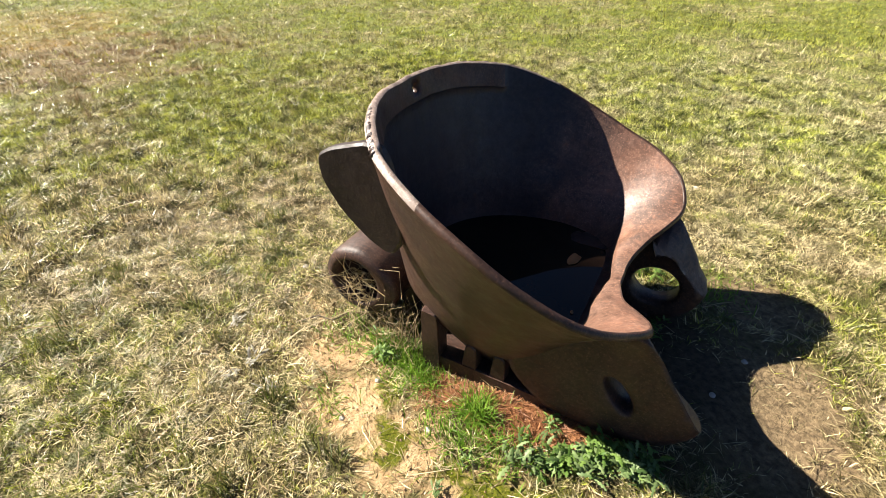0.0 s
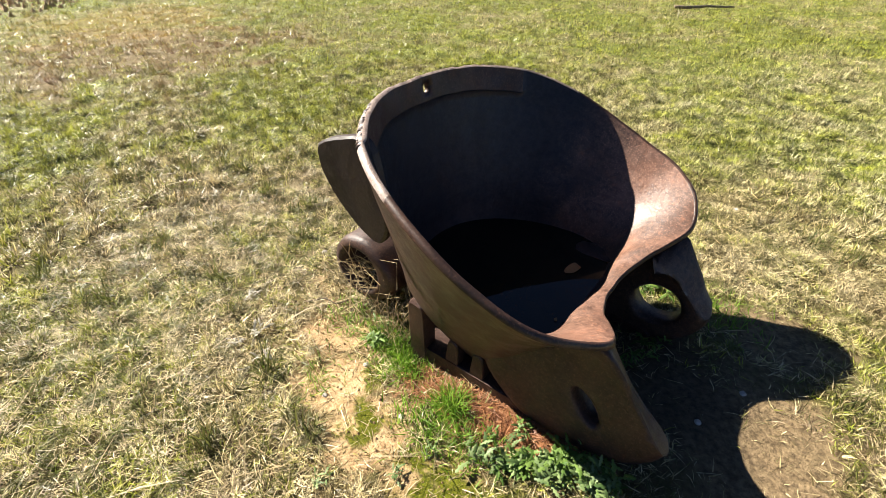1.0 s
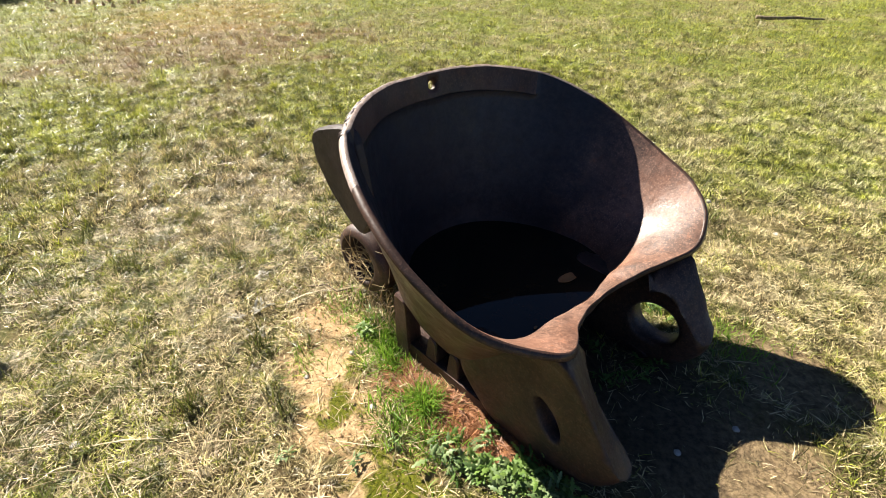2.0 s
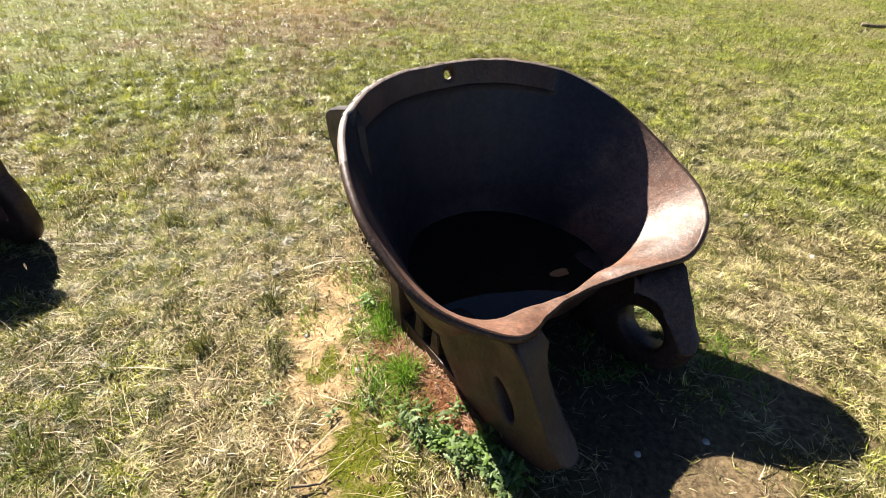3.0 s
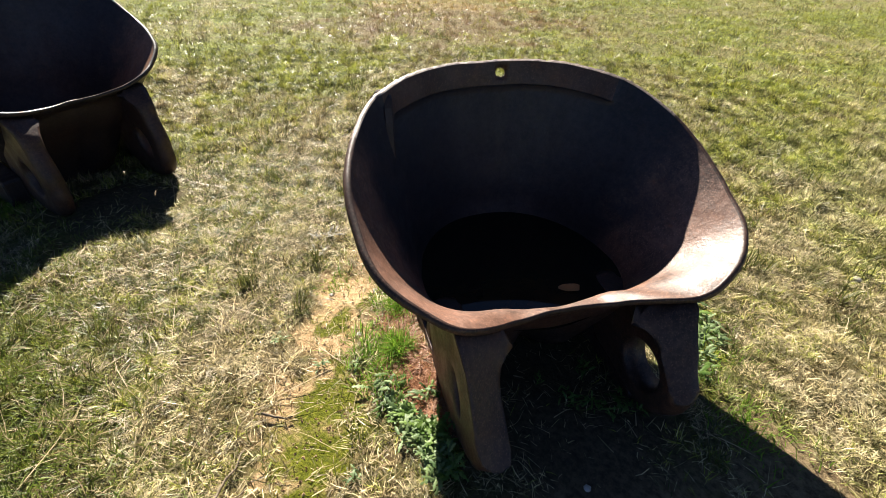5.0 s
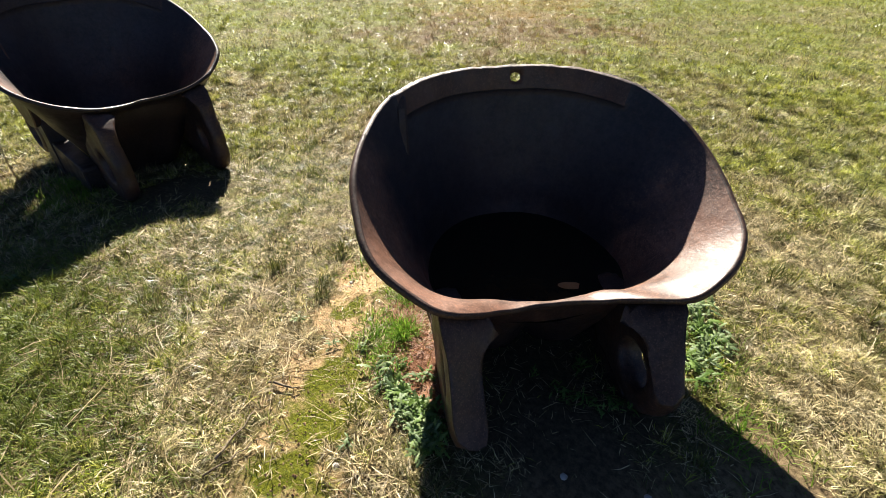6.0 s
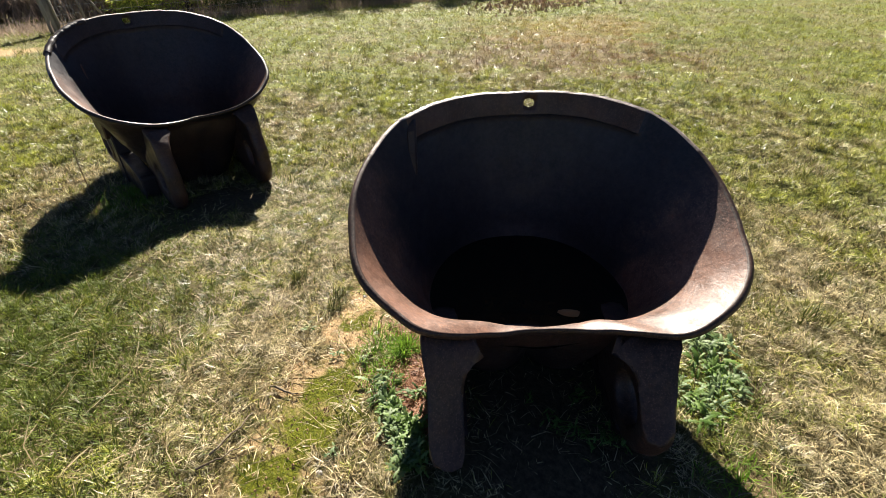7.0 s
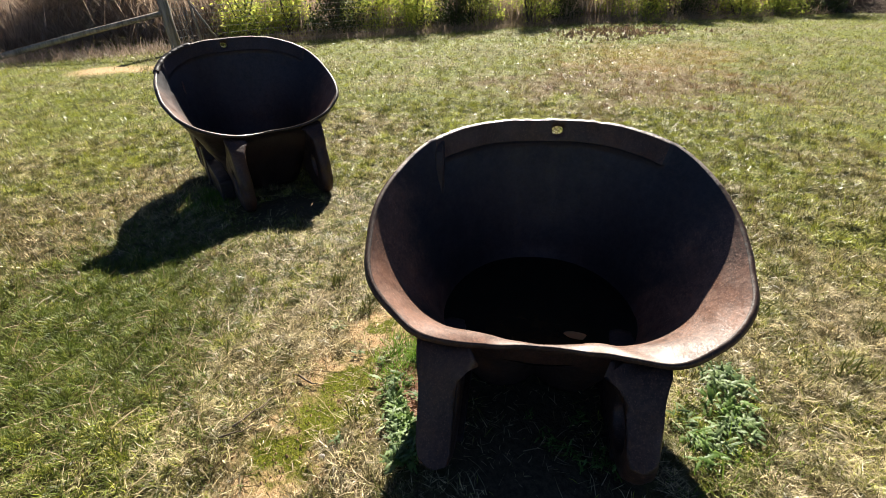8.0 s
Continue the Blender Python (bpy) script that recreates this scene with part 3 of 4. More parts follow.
def eye_plate(center, radius_at, hole, half, bevel=0.028, n=64):
    """A thick lug: a rounded outline round a pin hole, in the x-z plane, with softened edges. hole: its long and short half width,
    tilt in degrees, and offset from the centre."""
    ha, hb, tilt, ox, oz = hole
    cx, cy, cz = center
    verts, faces = [], []
    for i in range(n):
        a = 2 * math.pi * i / n
        R = radius_at(math.degrees(a))
        wob = 1 + 0.012 * noise.noise(Vector((math.cos(a) * 3, math.sin(a) * 3, cy * 9)))
        u = a - radians(tilt)
        hole_r = ha * hb / math.hypot(hb * math.cos(u), ha * math.sin(u))
        web = [(hole_r + 0.012 + (R - bevel * 1.3 - hole_r - 0.012) * f, f) for f in (0, 0.2, 0.4, 0.6, 0.8, 1.0)]
        prof = [(hole_r, -half + 0.008, 1)] + [(r, -half, 1 - f) for r, f in web] + [(R - bevel * 0.35, -half + bevel * 0.35, 0), (R, -half + bevel * 1.3, 0), (R, half - bevel * 1.3, 0), (R - bevel * 0.35, half - bevel * 0.35, 0)]
        prof += [(r, half, 1 - f) for r, f in web[::-1]] + [(hole_r, half - 0.008, 1)]
        for r, y, k in prof:
            verts.append((cx + ox * k + r * wob * math.cos(a), cy + y, cz + oz * k + r * wob * math.sin(a)))
    m = len(prof)
    for i in range(n):
        k = (i + 1) % n
        for j in range(m):
            l = (j + 1) % m
            faces.append((i * m + j, i * m + l, k * m + l, k * m + j))
    return verts, faces


def slab(outline, y0, y1, bevel=0.008, axis="y"):
    """A solid of a rounded outline (x, z) between y0 and y1, with small chamfers."""
    n = len(outline)
    cx, cz = sum(p[0] for p in outline) / n, sum(p[1] for p in outline) / n
    verts = []
    for y, k in ((y0, 1), (y0 + bevel, 0), (y1 - bevel, 0), (y1, 1)):
        for x, z in outline:
            d = math.hypot(x - cx, z - cz)
            f = 1 - k * bevel / d
            verts.append((cx + (x - cx) * f, y, cz + (z - cz) * f))
    faces = [list(range(n))[::-1], [3 * n + i for i in range(n)]]
    for j in range(3):
        for i in range(n):
            k = (i + 1) % n
            faces.append((j * n + i, j * n + k, (j + 1) * n + k, (j + 1) * n + i))
    return verts, faces


def rounded(points, steps=4, amount=0.3):
    """An outline with its corners rounded off."""
    out = []
    n = len(points)
    for i in range(n):
        p0, p1, p2 = Vector(points[i - 1]), Vector(points[i]), Vector(points[(i + 1) % n])
        a, b = p1.lerp(p0, amount), p1.lerp(p2, amount)
        for s in range(steps + 1):
            u = s / steps
            q = a.lerp(p1, u).lerp(p1.lerp(b, u), u)
            out.append((q.x, q.y))
    return out


def tube(points, r0, r1, sides=6):
    verts, faces = [], []
    n = len(points)
    for i, p in enumerate(points):
        p = Vector(p)
        d = (Vector(points[min(i + 1, n - 1)]) - Vector(points[max(i - 1, 0)])).normalized()
        s = d.orthogonal().normalized()
        t = d.cross(s)
        r = r0 + (r1 - r0) * i / (n - 1)
        for k in range(sides):
            a = 2 * math.pi * k / sides
            verts.append(tuple(p + (s * math.cos(a) + t * math.sin(a)) * r))
    for i in range(n - 1):
        for k in range(sides):
            l = (k + 1) % sides
            faces.append((i * sides + k, i * sides + l, (i + 1) * sides + l, (i + 1) * sides + k))
    faces += [list(range(sides))[::-1], [(n - 1) * sides + k for k in range(sides)]]
    return verts, faces


def fixed(me):
    bm = bmesh.new()
    bm.from_mesh(me)
    bmesh.ops.recalc_face_normals(bm, faces=bm.faces)
    bm.to_mesh(me)
    bm.free()
    return me


def by_angle(table):
    xs = np.array([t[0] for t in table] + [360.0])
    ys = np.array([t[1] for t in table] + [table[0][1]])

    def at(a):
        a %= 360
        i = min(len(xs) - 2, int(np.searchsorted(xs, a, side="right") - 1))
        u = smoothstep(a, xs[i], xs[i + 1])
        return float(ys[i] + (ys[i + 1] - ys[i]) * (0.5 * u + 0.5 * (a - xs[i]) / (xs[i + 1] - xs[i])))

    return at


def dredge_bucket(spec, m, label):
    bucket = thing("dredge_bucket", m, label, "bucket", "old dredge buckets")
    body, lip, lining, edge, surf_w, roof, rim_at, bead = bowl_meshes(spec)
    part("bowl", fixed(mesh_of("bowl", *body, spec["iron"], True)), bucket, "rust-brown cast iron bowl with outer shade in its dark colour")
    part("inner_wall", fixed(mesh_of("inner_wall", *lining, RUST_IN, True)), bucket, "dark inner wall, shade painted into its back, with rusty front")
    part("rim_edge", fixed(mesh_of("rim_edge", *edge, RUST_GLINT, True)), bucket, "top edge of the rim with the sun's glint painted pale")
    part("lip", fixed(mesh_of("lip", *lip, spec["lip_iron"], True)), bucket, "worn brown iron lip plate with a bolt hole")
    for y, h, hole in spec["lugs"]:
        cx, cz = spec["pin"]
        lv, lf = eye_plate((cx, y, cz), by_angle(spec["lug_outline"] if y < 0 else spec.get("lug_outline_far", spec["lug_outline"])), hole, h, 0.034)
        sgn = 1 if y > 0 else -1
        # under the flared rim the lug widens into a fillet
        for q, (px, py, pz) in enumerate(lv):
            pz = min(pz, roof(px, py))
            w = max(0.0, 1 - (rim_at(px, py) - 0.02 - pz) / 0.11) ** 2
            py += sgn * (0.030 if (py - y) * sgn > 0 else -0.060) * w
            lv[q] = (px, py, min(pz, roof(px, py) - 0.004))
        part("front_lug", fixed(mesh_of("front_lug", lv, lf, RUST, True)), bucket)
    for a0, a1 in spec["welds"]:
        part("weld_bead", mesh_of("weld_bead", *bead(a0, a1, spec["weld_r"]), RUST_DARK, True), bucket, "rough black weld along the rim")
    bx, bz = spec["barrel"]
    part("rear_hinge_eye", fixed(mesh_of("rear_hinge_eye", *eye_plate((bx, spec["barrel_y"], bz), by_angle(((0, 0.20), (60, 0.165), (90, 0.158), (180, 0.158), (270, 0.158), (310, 0.17))), (0.108, 0.108, 0, 0, 0), spec["barrel_half"]), RUST, True)), bucket)
    ol = rounded([(bx + 0.10, bz + 0.09), (-0.44, bz + 0.10), (-0.34, 0.03), (bx + 0.10, 0.06)])
    part("hinge_neck", fixed(mesh_of("hinge_neck", *slab(ol, -0.17, 0.17, 0.02), RUST_DARK)), bucket)
    return bucket, surf_w


BUCKET_A = dict(
    rim=((0, 0.347, 0.438, 0.347, 0.438), (10, 0.353, 0.439, 0.353, 0.439), (18, 0.373, 0.442, 0.373, 0.442), (24, 0.402, 0.450, 0.400, 0.449), (29, 0.446, 0.470, 0.440, 0.468), (34, 0.522, 0.498, 0.512, 0.505), (40, 0.608, 0.518, 0.602, 0.557), (50, 0.677, 0.580, 0.640, 0.600),
         (62, 0.708, 0.636, 0.674, 0.668), (76, 0.690, 0.700, 0.655, 0.748), (90, 0.674, 0.775, 0.633, 0.830), (106, 0.648, 0.869, 0.607, 0.890), (124, 0.628, 0.940, 0.597, 0.946), (142, 0.602, 0.974, 0.575, 0.978),
         (160, 0.578, 0.986, 0.566, 0.986), (180, 0.560, 0.986, 0.560, 0.986)),
    iron=RUST, lip_iron=RUST_LIP, under=42, water=0.360, notch=0.115, notch_w=48, belly=0.412, base=0.03, flare=1.1, lip=126, hole=(174.3, 0.92), hole_w=2.6, hole_h=0.030,
    lugs=((-0.347, 0.056, (0.078, 0.032, -56, -0.015, 0.040)), (0.322, 0.050, (0.095, 0.088, 0, 0, 0))), pin=(0.455, 0.215), barrel_y=-0.03, barrel_half=0.275, weld_r=0.0145, welds=((-124, -150), (122, 152)),
    lug_outline_far=((0, 0.195), (40, 0.208), (62, 0.245), (75, 0.31), (90, 0.35), (120, 0.38), (150, 0.40), (180, 0.40), (205, 0.32), (235, 0.225), (270, 0.190), (300, 0.185), (330, 0.188)),
    lug_outline=((0, 0.236), (25, 0.252), (50, 0.252), (62, 0.262), (75, 0.31), (90, 0.35), (120, 0.38), (150, 0.40), (180, 0.40), (205, 0.32), (235, 0.225), (270, 0.190), (300, 0.180), (330, 0.206)), barrel=(-0.65, 0.218))
AT_A = pose(0.35, 1.52, 0, 0, 0, -28)
bucket_a, water_r = dredge_bucket(BUCKET_A, AT_A, "rusty cast iron dredge bucket holding dark rainwater")

bpy.context.view_layer.update()
bowl_a = next(o for o in bucket_a.children if o.name.startswith("inner_wall"))
# the wing behind the lip, the side ledge, its stops and the post
wing = rounded([(-0.34, 0.968), (-0.53, 0.912), (-0.592, 0.875), (-0.585, 0.79), (-0.52, 0.69), (-0.42, 0.61), (-0.33, 0.57), (-0.28, 0.66)], 4, 0.35)
part("lip_wing", fixed(mesh_of("lip_wing", *slab(wing, -0.475, -0.435, 0.008), RUST_DARK)), bucket_a, "flat iron wing behind the lip")
for sgn in (-1, 1):
    def ys(a, b):
        return (min(sgn * a, sgn * b), max(sgn * a, sgn * b))
    led = rounded([(-0.27, 0.100), (-0.05, 0.100), (0.28, 0.090), (0.47, 0.06), (0.47, -0.05), (-0.27, -0.05)], 3, 0.12)
    part("side_ledge", fixed(mesh_of("side_ledge", *slab(led, *ys(0.27, 0.395), 0.008), RUST)), bucket_a)
    post = rounded([(-0.265, -0.04), (-0.190, -0.04), (-0.205, 0.31), (-0.275, 0.32)], 3, 0.15)
    part("side_post", fixed(mesh_of("side_post", *slab(post, *ys(0.335, 0.405), 0.008), RUST)), bucket_a)
    for x in (-0.075, 0.037):
        stop = rounded([(x - 0.035, 0.08), (x + 0.030, 0.08), (x + 0.022, 0.195), (x + 0.002, 0.212), (x - 0.022, 0.200)], 3, 0.25)
        part("stop_block", fixed(mesh_of("stop_block", *slab(stop, *ys(0.335, 0.392), 0.006), RUST)), bucket_a)

for a, b, z, r in ((0.235, 0.655, 0.668, 0.007), (0.31, 0.575, 0.60, 0.006), (0.17, 0.60, 0.66, 0.005), (0.38, 0.50, 0.545, 0.006), (-0.02, -0.64, 0.80, 0.006), (0.03, -0.645, 0.775, 0.006), (0.07, -0.645, 0.755, 0.005)):
    fl = [(r * (1 + 0.3 * math.sin(3 * t + a * 50)) * math.cos(t), r * 0.7 * math.sin(t), 0.0) for t in np.linspace(0, 2 * math.pi, 11)[:-1]]
    nrm = Vector((-a, -b, 0.75)).normalized()
    found = bowl_a.ray_cast(Vector((a, b, z)) + nrm * 0.12, -nrm, distance=0.3)
    if found[0]:
        m = Matrix.Translation(found[1] + found[2] * 0.0015) @ found[2].to_track_quat("Z", "Y").to_matrix().to_4x4()
        part("fleck", mesh_of("fleck", [tuple(m @ Vector(p)) for p in fl], [list(range(10))], FLECK), bucket_a, "pale dried fleck on the iron")
n_w = 96
ring_w = [(min(water_r(360 * i / n_w), 0.49), 2 * math.pi * i / n_w) for i in range(n_w)]
water = new("rainwater", mesh_of("rainwater", [(r * math.cos(a), r * math.sin(a), 0.322) for r, a in ring_w], [list(range(n_w))], WATER))
water.matrix_world = AT_A
tagged(water, "still dark rainwater standing in the bucket", "water")

BUCKET_B = dict(
    rim=((0, 0.345, 0.526, 0.345, 0.526), (12, 0.36, 0.524, 0.36, 0.524), (24, 0.415, 0.534, 0.415, 0.534), (34, 0.505, 0.560, 0.505, 0.560), (44, 0.580, 0.600, 0.580, 0.600), (54, 0.620, 0.640, 0.620, 0.640),
         (64, 0.658, 0.700, 0.658, 0.700), (76, 0.660, 0.765, 0.660, 0.765), (90, 0.657, 0.830, 0.657, 0.830), (105, 0.658, 0.922, 0.658, 0.922), (120, 0.655, 1.010, 0.655, 1.010), (140, 0.620, 1.085, 0.620, 1.085),
         (160, 0.605, 1.112, 0.605, 1.112), (180, 0.597, 1.114, 0.597, 1.114)),
    iron=RUST_DARK, lip_iron=RUST_DARK, under=80, water=0.42, notch=0.14, notch_w=42, belly=0.42, base=-0.03, flare=1.15, lip=118, hole=(183.0, 0.90), hole_w=3.0, hole_h=0.035,
    lugs=((-0.305, 0.048, (0.10, 0.075, -60, -0.03, 0.02)), (0.325, 0.048, (0.090, 0.052, -65, -0.01, 0.03))), pin=(0.42, 0.17), barrel_y=-0.12, barrel_half=0.35, weld_r=0.024, welds=((-112, -150),),
    lug_outline=((0, 0.165), (40, 0.19), (62, 0.23), (78, 0.36), (95, 0.40), (115, 0.38), (150, 0.36), (180, 0.36), (205, 0.30), (235, 0.24), (270, 0.21), (300, 0.215), (330, 0.19)), barrel=(-0.63, 0.20))
AT_B = pose(-2.551, 0.492, 0, 0, 0, 13.5)
bucket_b, _ = dredge_bucket(BUCKET_B, AT_B, "dark rusty dredge bucket with a holed lip on the turf")
# unseen wing, added and shaped to fill out this bucket's shadow on the turf
wing = rounded([(-0.36, 0.90), (-0.55, 0.87), (-0.72, 0.82), (-0.80, 0.70), (-0.78, 0.52), (-0.68, 0.36), (-0.50, 0.27), (-0.30, 0.32), (-0.25, 0.60)], 4, 0.35)
part("lip_wing", fixed(mesh_of("lip_wing", *slab(wing, -0.49, -0.445, 0.008), RUST_LIP)), bucket_b, "flat iron wing behind the lip")
for y0, y1 in ((-0.46, -0.34), (0.34, 0.46)):
    post = rounded([(-0.50, -0.10), (-0.30, -0.10), (-0.32, 0.36), (-0.48, 0.40)], 3, 0.15)
    part("side_post", fixed(mesh_of("side_post", *slab(post, y0, y1, 0.008), RUST_DARK)), bucket_b)
    led = rounded([(-0.36, 0.20), (0.20, 0.16), (0.20, -0.08), (-0.36, -0.08)], 3, 0.12)
    part("side_ledge", fixed(mesh_of("side_ledge", *slab(led, y0 + 0.01, y1 - 0.01, 0.008), RUST_DARK)), bucket_b)


# ---- weeds, stalks, twigs, stones ----
# leaf shapes added for sun spots on the water, brightness in their colour
for a, b, size in ((0.135, 0.145, 0.042), (0.215, -0.171, 0.010)):
    ol = [(size * (1 + 0.18 * math.sin(3 * t + a * 40)) * math.cos(t), size * 0.62 * (1 + 0.15 * math.cos(2 * t)) * math.sin(t)) for t in np.linspace(0, 2 * math.pi, 15)[:-1]]
    lv = [(x, y, 0.001 + 0.10 * abs(y)) for x, y in ol] + [(0, 0, 0.001)]
    ob = new("floating_leaf", mesh_of("floating_leaf", lv, [(i, (i + 1) % 14, 14) for i in range(14)], SPOT_LEAF))
    ob.matrix_world = AT_A @ pose(a, b, 0.324, 0, 0, 40 + a * 300)
    tagged(ob, "pale brown leaf shape standing in for a sun spot on the water", "leaf", "leaves on the water")


def leaf_mesh(name, plants, material):
    """Leaves with a lobed outline and a folded midrib, each its own small blade."""
    verts, faces = [], []
    for x, y, z, az, lift, L, W in plants:
        o = len(verts)
        d = Vector((math.cos(az) * math.cos(lift), math.sin(az) * math.cos(lift), math.sin(lift)))
        s = Vector((-math.sin(az), math.cos(az), 0))
        up = d.cross(s) * -1
        k = 8
        for i in range(k + 1):
            u = i / k
            w = W * (math.sin(math.pi * min(1, u * 0.92 + 0.06)) ** 0.7) * (1.0 if i % 2 else 0.36)
            c = Vector((x, y, z)) + d * (L * u) - Vector((0, 0, 1)) * (L * 0.35 * u * u)
            verts += [tuple(c + s * w + up * w * 0.15), tuple(c), tuple(c - s * w + up * w * 0.15)]
        for i in range(k):
            a = o + 3 * i
            faces += [(a, a + 1, a + 4, a + 3), (a + 1, a + 2, a + 5, a + 4)]
    return mesh_of(name, verts, faces, material)


LEAVES = {}
PALE = plain_leaf("dried_weed_leaf", (0.24, 0.22, 0.16), (0.46, 0.43, 0.34), 0.15)
for mat in (WEED, THISTLE, PALE):
    LEAVES[mat] = [leaf_mesh("leaf", [(0, 0, 0, 0, lift, 1.0, w)], mat) for lift, w in ((0.10, 0.15), (0.35, 0.18), (0.6, 0.14), (0.9, 0.16))]


def weed(x, y, size, leaves, material, label, group):
    z = float(ground_z(x, y))
    ob = thing("weed", pose(x, y, z), label, "weed", group)
    for i in range(leaves):
        rr, t = size * 0.35 * math.sqrt(random.random()), random.uniform(0, 6.283)
        part("leaf", random.choice(LEAVES[material]), ob).matrix_basis = pose(rr * math.cos(t), rr * math.sin(t), random.uniform(0.0, size * 0.4), random.gauss(0, 12), random.gauss(0, 12), random.uniform(0, 360)) @ Matrix.Scale(size * random.uniform(0.28, 0.62), 4)
    return ob


for i in range(34):
    u = random.random()
    x, y = 0.26 + 0.40 * u + random.gauss(0, 0.05), 0.93 - 0.10 * u + random.gauss(0, 0.035)
    weed(x, y, random.uniform(0.07, 0.12), 25, WEED if random.random() < 0.35 else THISTLE, "pale green leafy weed beside the bucket's lug", "weeds by the bucket")
for i in range(10):
    x, y = -0.19 + random.gauss(0, 0.06), 1.36 + random.gauss(0, 0.05)
    weed(x, y, random.uniform(0.06, 0.1), 18, WEED, "fresh green leafy weed by the bucket's side", "weeds by the bucket")
for i in range(24):
    u = random.random()
    x, y = 1.0 - 0.28 * u + random.gauss(0, 0.05), 1.86 + 0.40 * u + random.gauss(0, 0.05)
    weed(x, y, random.uniform(0.08, 0.13), 25, WEED if random.random() < 0.4 else THISTLE, "green leafy weed beside the bucket's lug", "weeds by the bucket")
for i in range(12):
    x, y = 0.80 + random.gauss(0, 0.10), 1.42 + random.gauss(0, 0.08)
    weed(x, y, random.uniform(0.05, 0.09), 14, WEED, "small green weed in the shade under the bucket", "weeds by the bucket")
for x, y, s in ((-0.75, 1.30, 0.10), (-0.66, 1.18, 0.08), (-0.82, 1.24, 0.07), (-0.25, 0.72, 0.07), (-1.42, -0.32, 0.10), (-0.02, 0.78, 0.06), (0.08, 0.88, 0.06), (-0.9, 1.55, 0.07), (0.45, 0.62, 0.06)):
    weed(x, y, s, 20, PALE if x < -0.6 and y > 1 else THISTLE, "flat pale rosette weed in the turf", "rosettes in the turf")


def joined(pieces):
    verts, faces = [], []
    for v, f in pieces:
        o = len(verts)
        verts += v
        faces += [[i + o for i in q] for q in f]
    return verts, faces


# dead grass caught in the rear hinge eye and along the bucket's side
nest = []
for i in range(70):
    p = Vector((random.gauss(-0.615, 0.05), random.uniform(-0.36, -0.19), random.gauss(0.19, 0.05)))
    d = Vector((random.gauss(0, 1), random.gauss(0, 0.5), random.gauss(0, 0.8))).normalized() * random.uniform(0.05, 0.10)
    b = Vector((random.gauss(0, 0.02), random.gauss(0, 0.02), random.gauss(0, 0.02)))
    nest.append(tube([p - d, p + b, p + d], 0.0013, 0.0008, 4))
for i in range(80):
    p = Vector((random.uniform(-0.50, -0.30), random.uniform(-0.42, -0.30), random.uniform(0.02, 0.10)))
    d = Vector((random.gauss(0, 0.5), random.gauss(0, 0.5), 1.0)).normalized() * random.uniform(0.08, 0.20)
    nest.append(tube([p, p + d * 0.6, p + d + Vector((random.gauss(0, 0.03), random.gauss(0, 0.03), -0.02))], 0.0014, 0.0007, 4))
for i in range(16):
    p = Vector((random.uniform(-0.72, -0.50), random.uniform(-0.40, -0.25), random.uniform(0.12, 0.26)))
    d = Vector((random.gauss(0, 1), random.gauss(-0.4, 0.5), random.gauss(0, 0.7))).normalized() * random.uniform(0.05, 0.12)
    nest.append(tube([p - d, p + Vector((random.gauss(0, 0.04), random.gauss(0, 0.03), 0.03)), p + d], 0.0016, 0.001, 4))
ob = new("dead_grass_stalks", mesh_of("dead_grass_stalks", *joined(nest), STRAW))
ob.matrix_world = AT_A
tagged(ob, "tangled dead grass stalks in the hinge eye", "dead grass", kind="stuff")
stalks = []
for i in range(220):
    p = Vector((random.gauss(-0.62, 0.16), random.uniform(-0.45, -0.22), -0.04))
    d = Vector((random.gauss(0, 0.5), random.gauss(0, 0.5), 1.0)).normalized() * random.uniform(0.06, 0.22)
    stalks.append(tube([p, p + d * 0.6, p + d + Vector((random.gauss(0, 0.04), random.gauss(0, 0.04), -0.02))], 0.0016, 0.0008, 4))
for x in (-0.42, -0.36):
    stalks.append(tube([(x, -0.72, -0.05), (x + 0.01, -0.72, 0.12), (x - 0.01, -0.71, 0.30)], 0.003, 0.002, 5))
ob = new("dead_grass_stalks", mesh_of("dead_grass_stalks", *joined(stalks), STRAW))
ob.matrix_world = AT_B
tagged(ob, "dead grass stalks beside the bucket's lug", "dead grass", kind="stuff")


def twig(x, y, az, L, r, label):
    n = 7
    ps = []
    for i in range(n):
        u = i / (n - 1) - 0.5
        px, py = x + u * L * math.cos(az) + random.gauss(0, L * 0.025), y + u * L * math.sin(az) + random.gauss(0, L * 0.025)
        ps.append((px, py, float(ground_z(px, py)) + 0.012 + r + abs(random.gauss(0, 0.004))))
    return tagged(new("twig", mesh_of("twig", *tube(ps, r, r * 0.45), TWIG, True)), label, "twig", "twigs on the turf")


twig(0.085, 0.535, 0.7, 0.13, 0.006, "short dark twig on the turf")
twig(0.20, 0.32, 2.2, 0.22, 0.005, "thin bent twig on bare ground")
twig(0.28, 0.27, 1.7, 0.16, 0.004, "thin pale twig on bare ground")
twig(-0.47, 1.56, 0.18, 0.36, 0.004, "long thin twig lying on sandy ground")
twig(-1.75, 1.35, 1.1, 0.12, 0.004, "short twig in the turf")
branch = twig(3.51, 10.62, 0.25, 1.2, 0.035, "dead branch lying in the field")
branch.name = "branch"


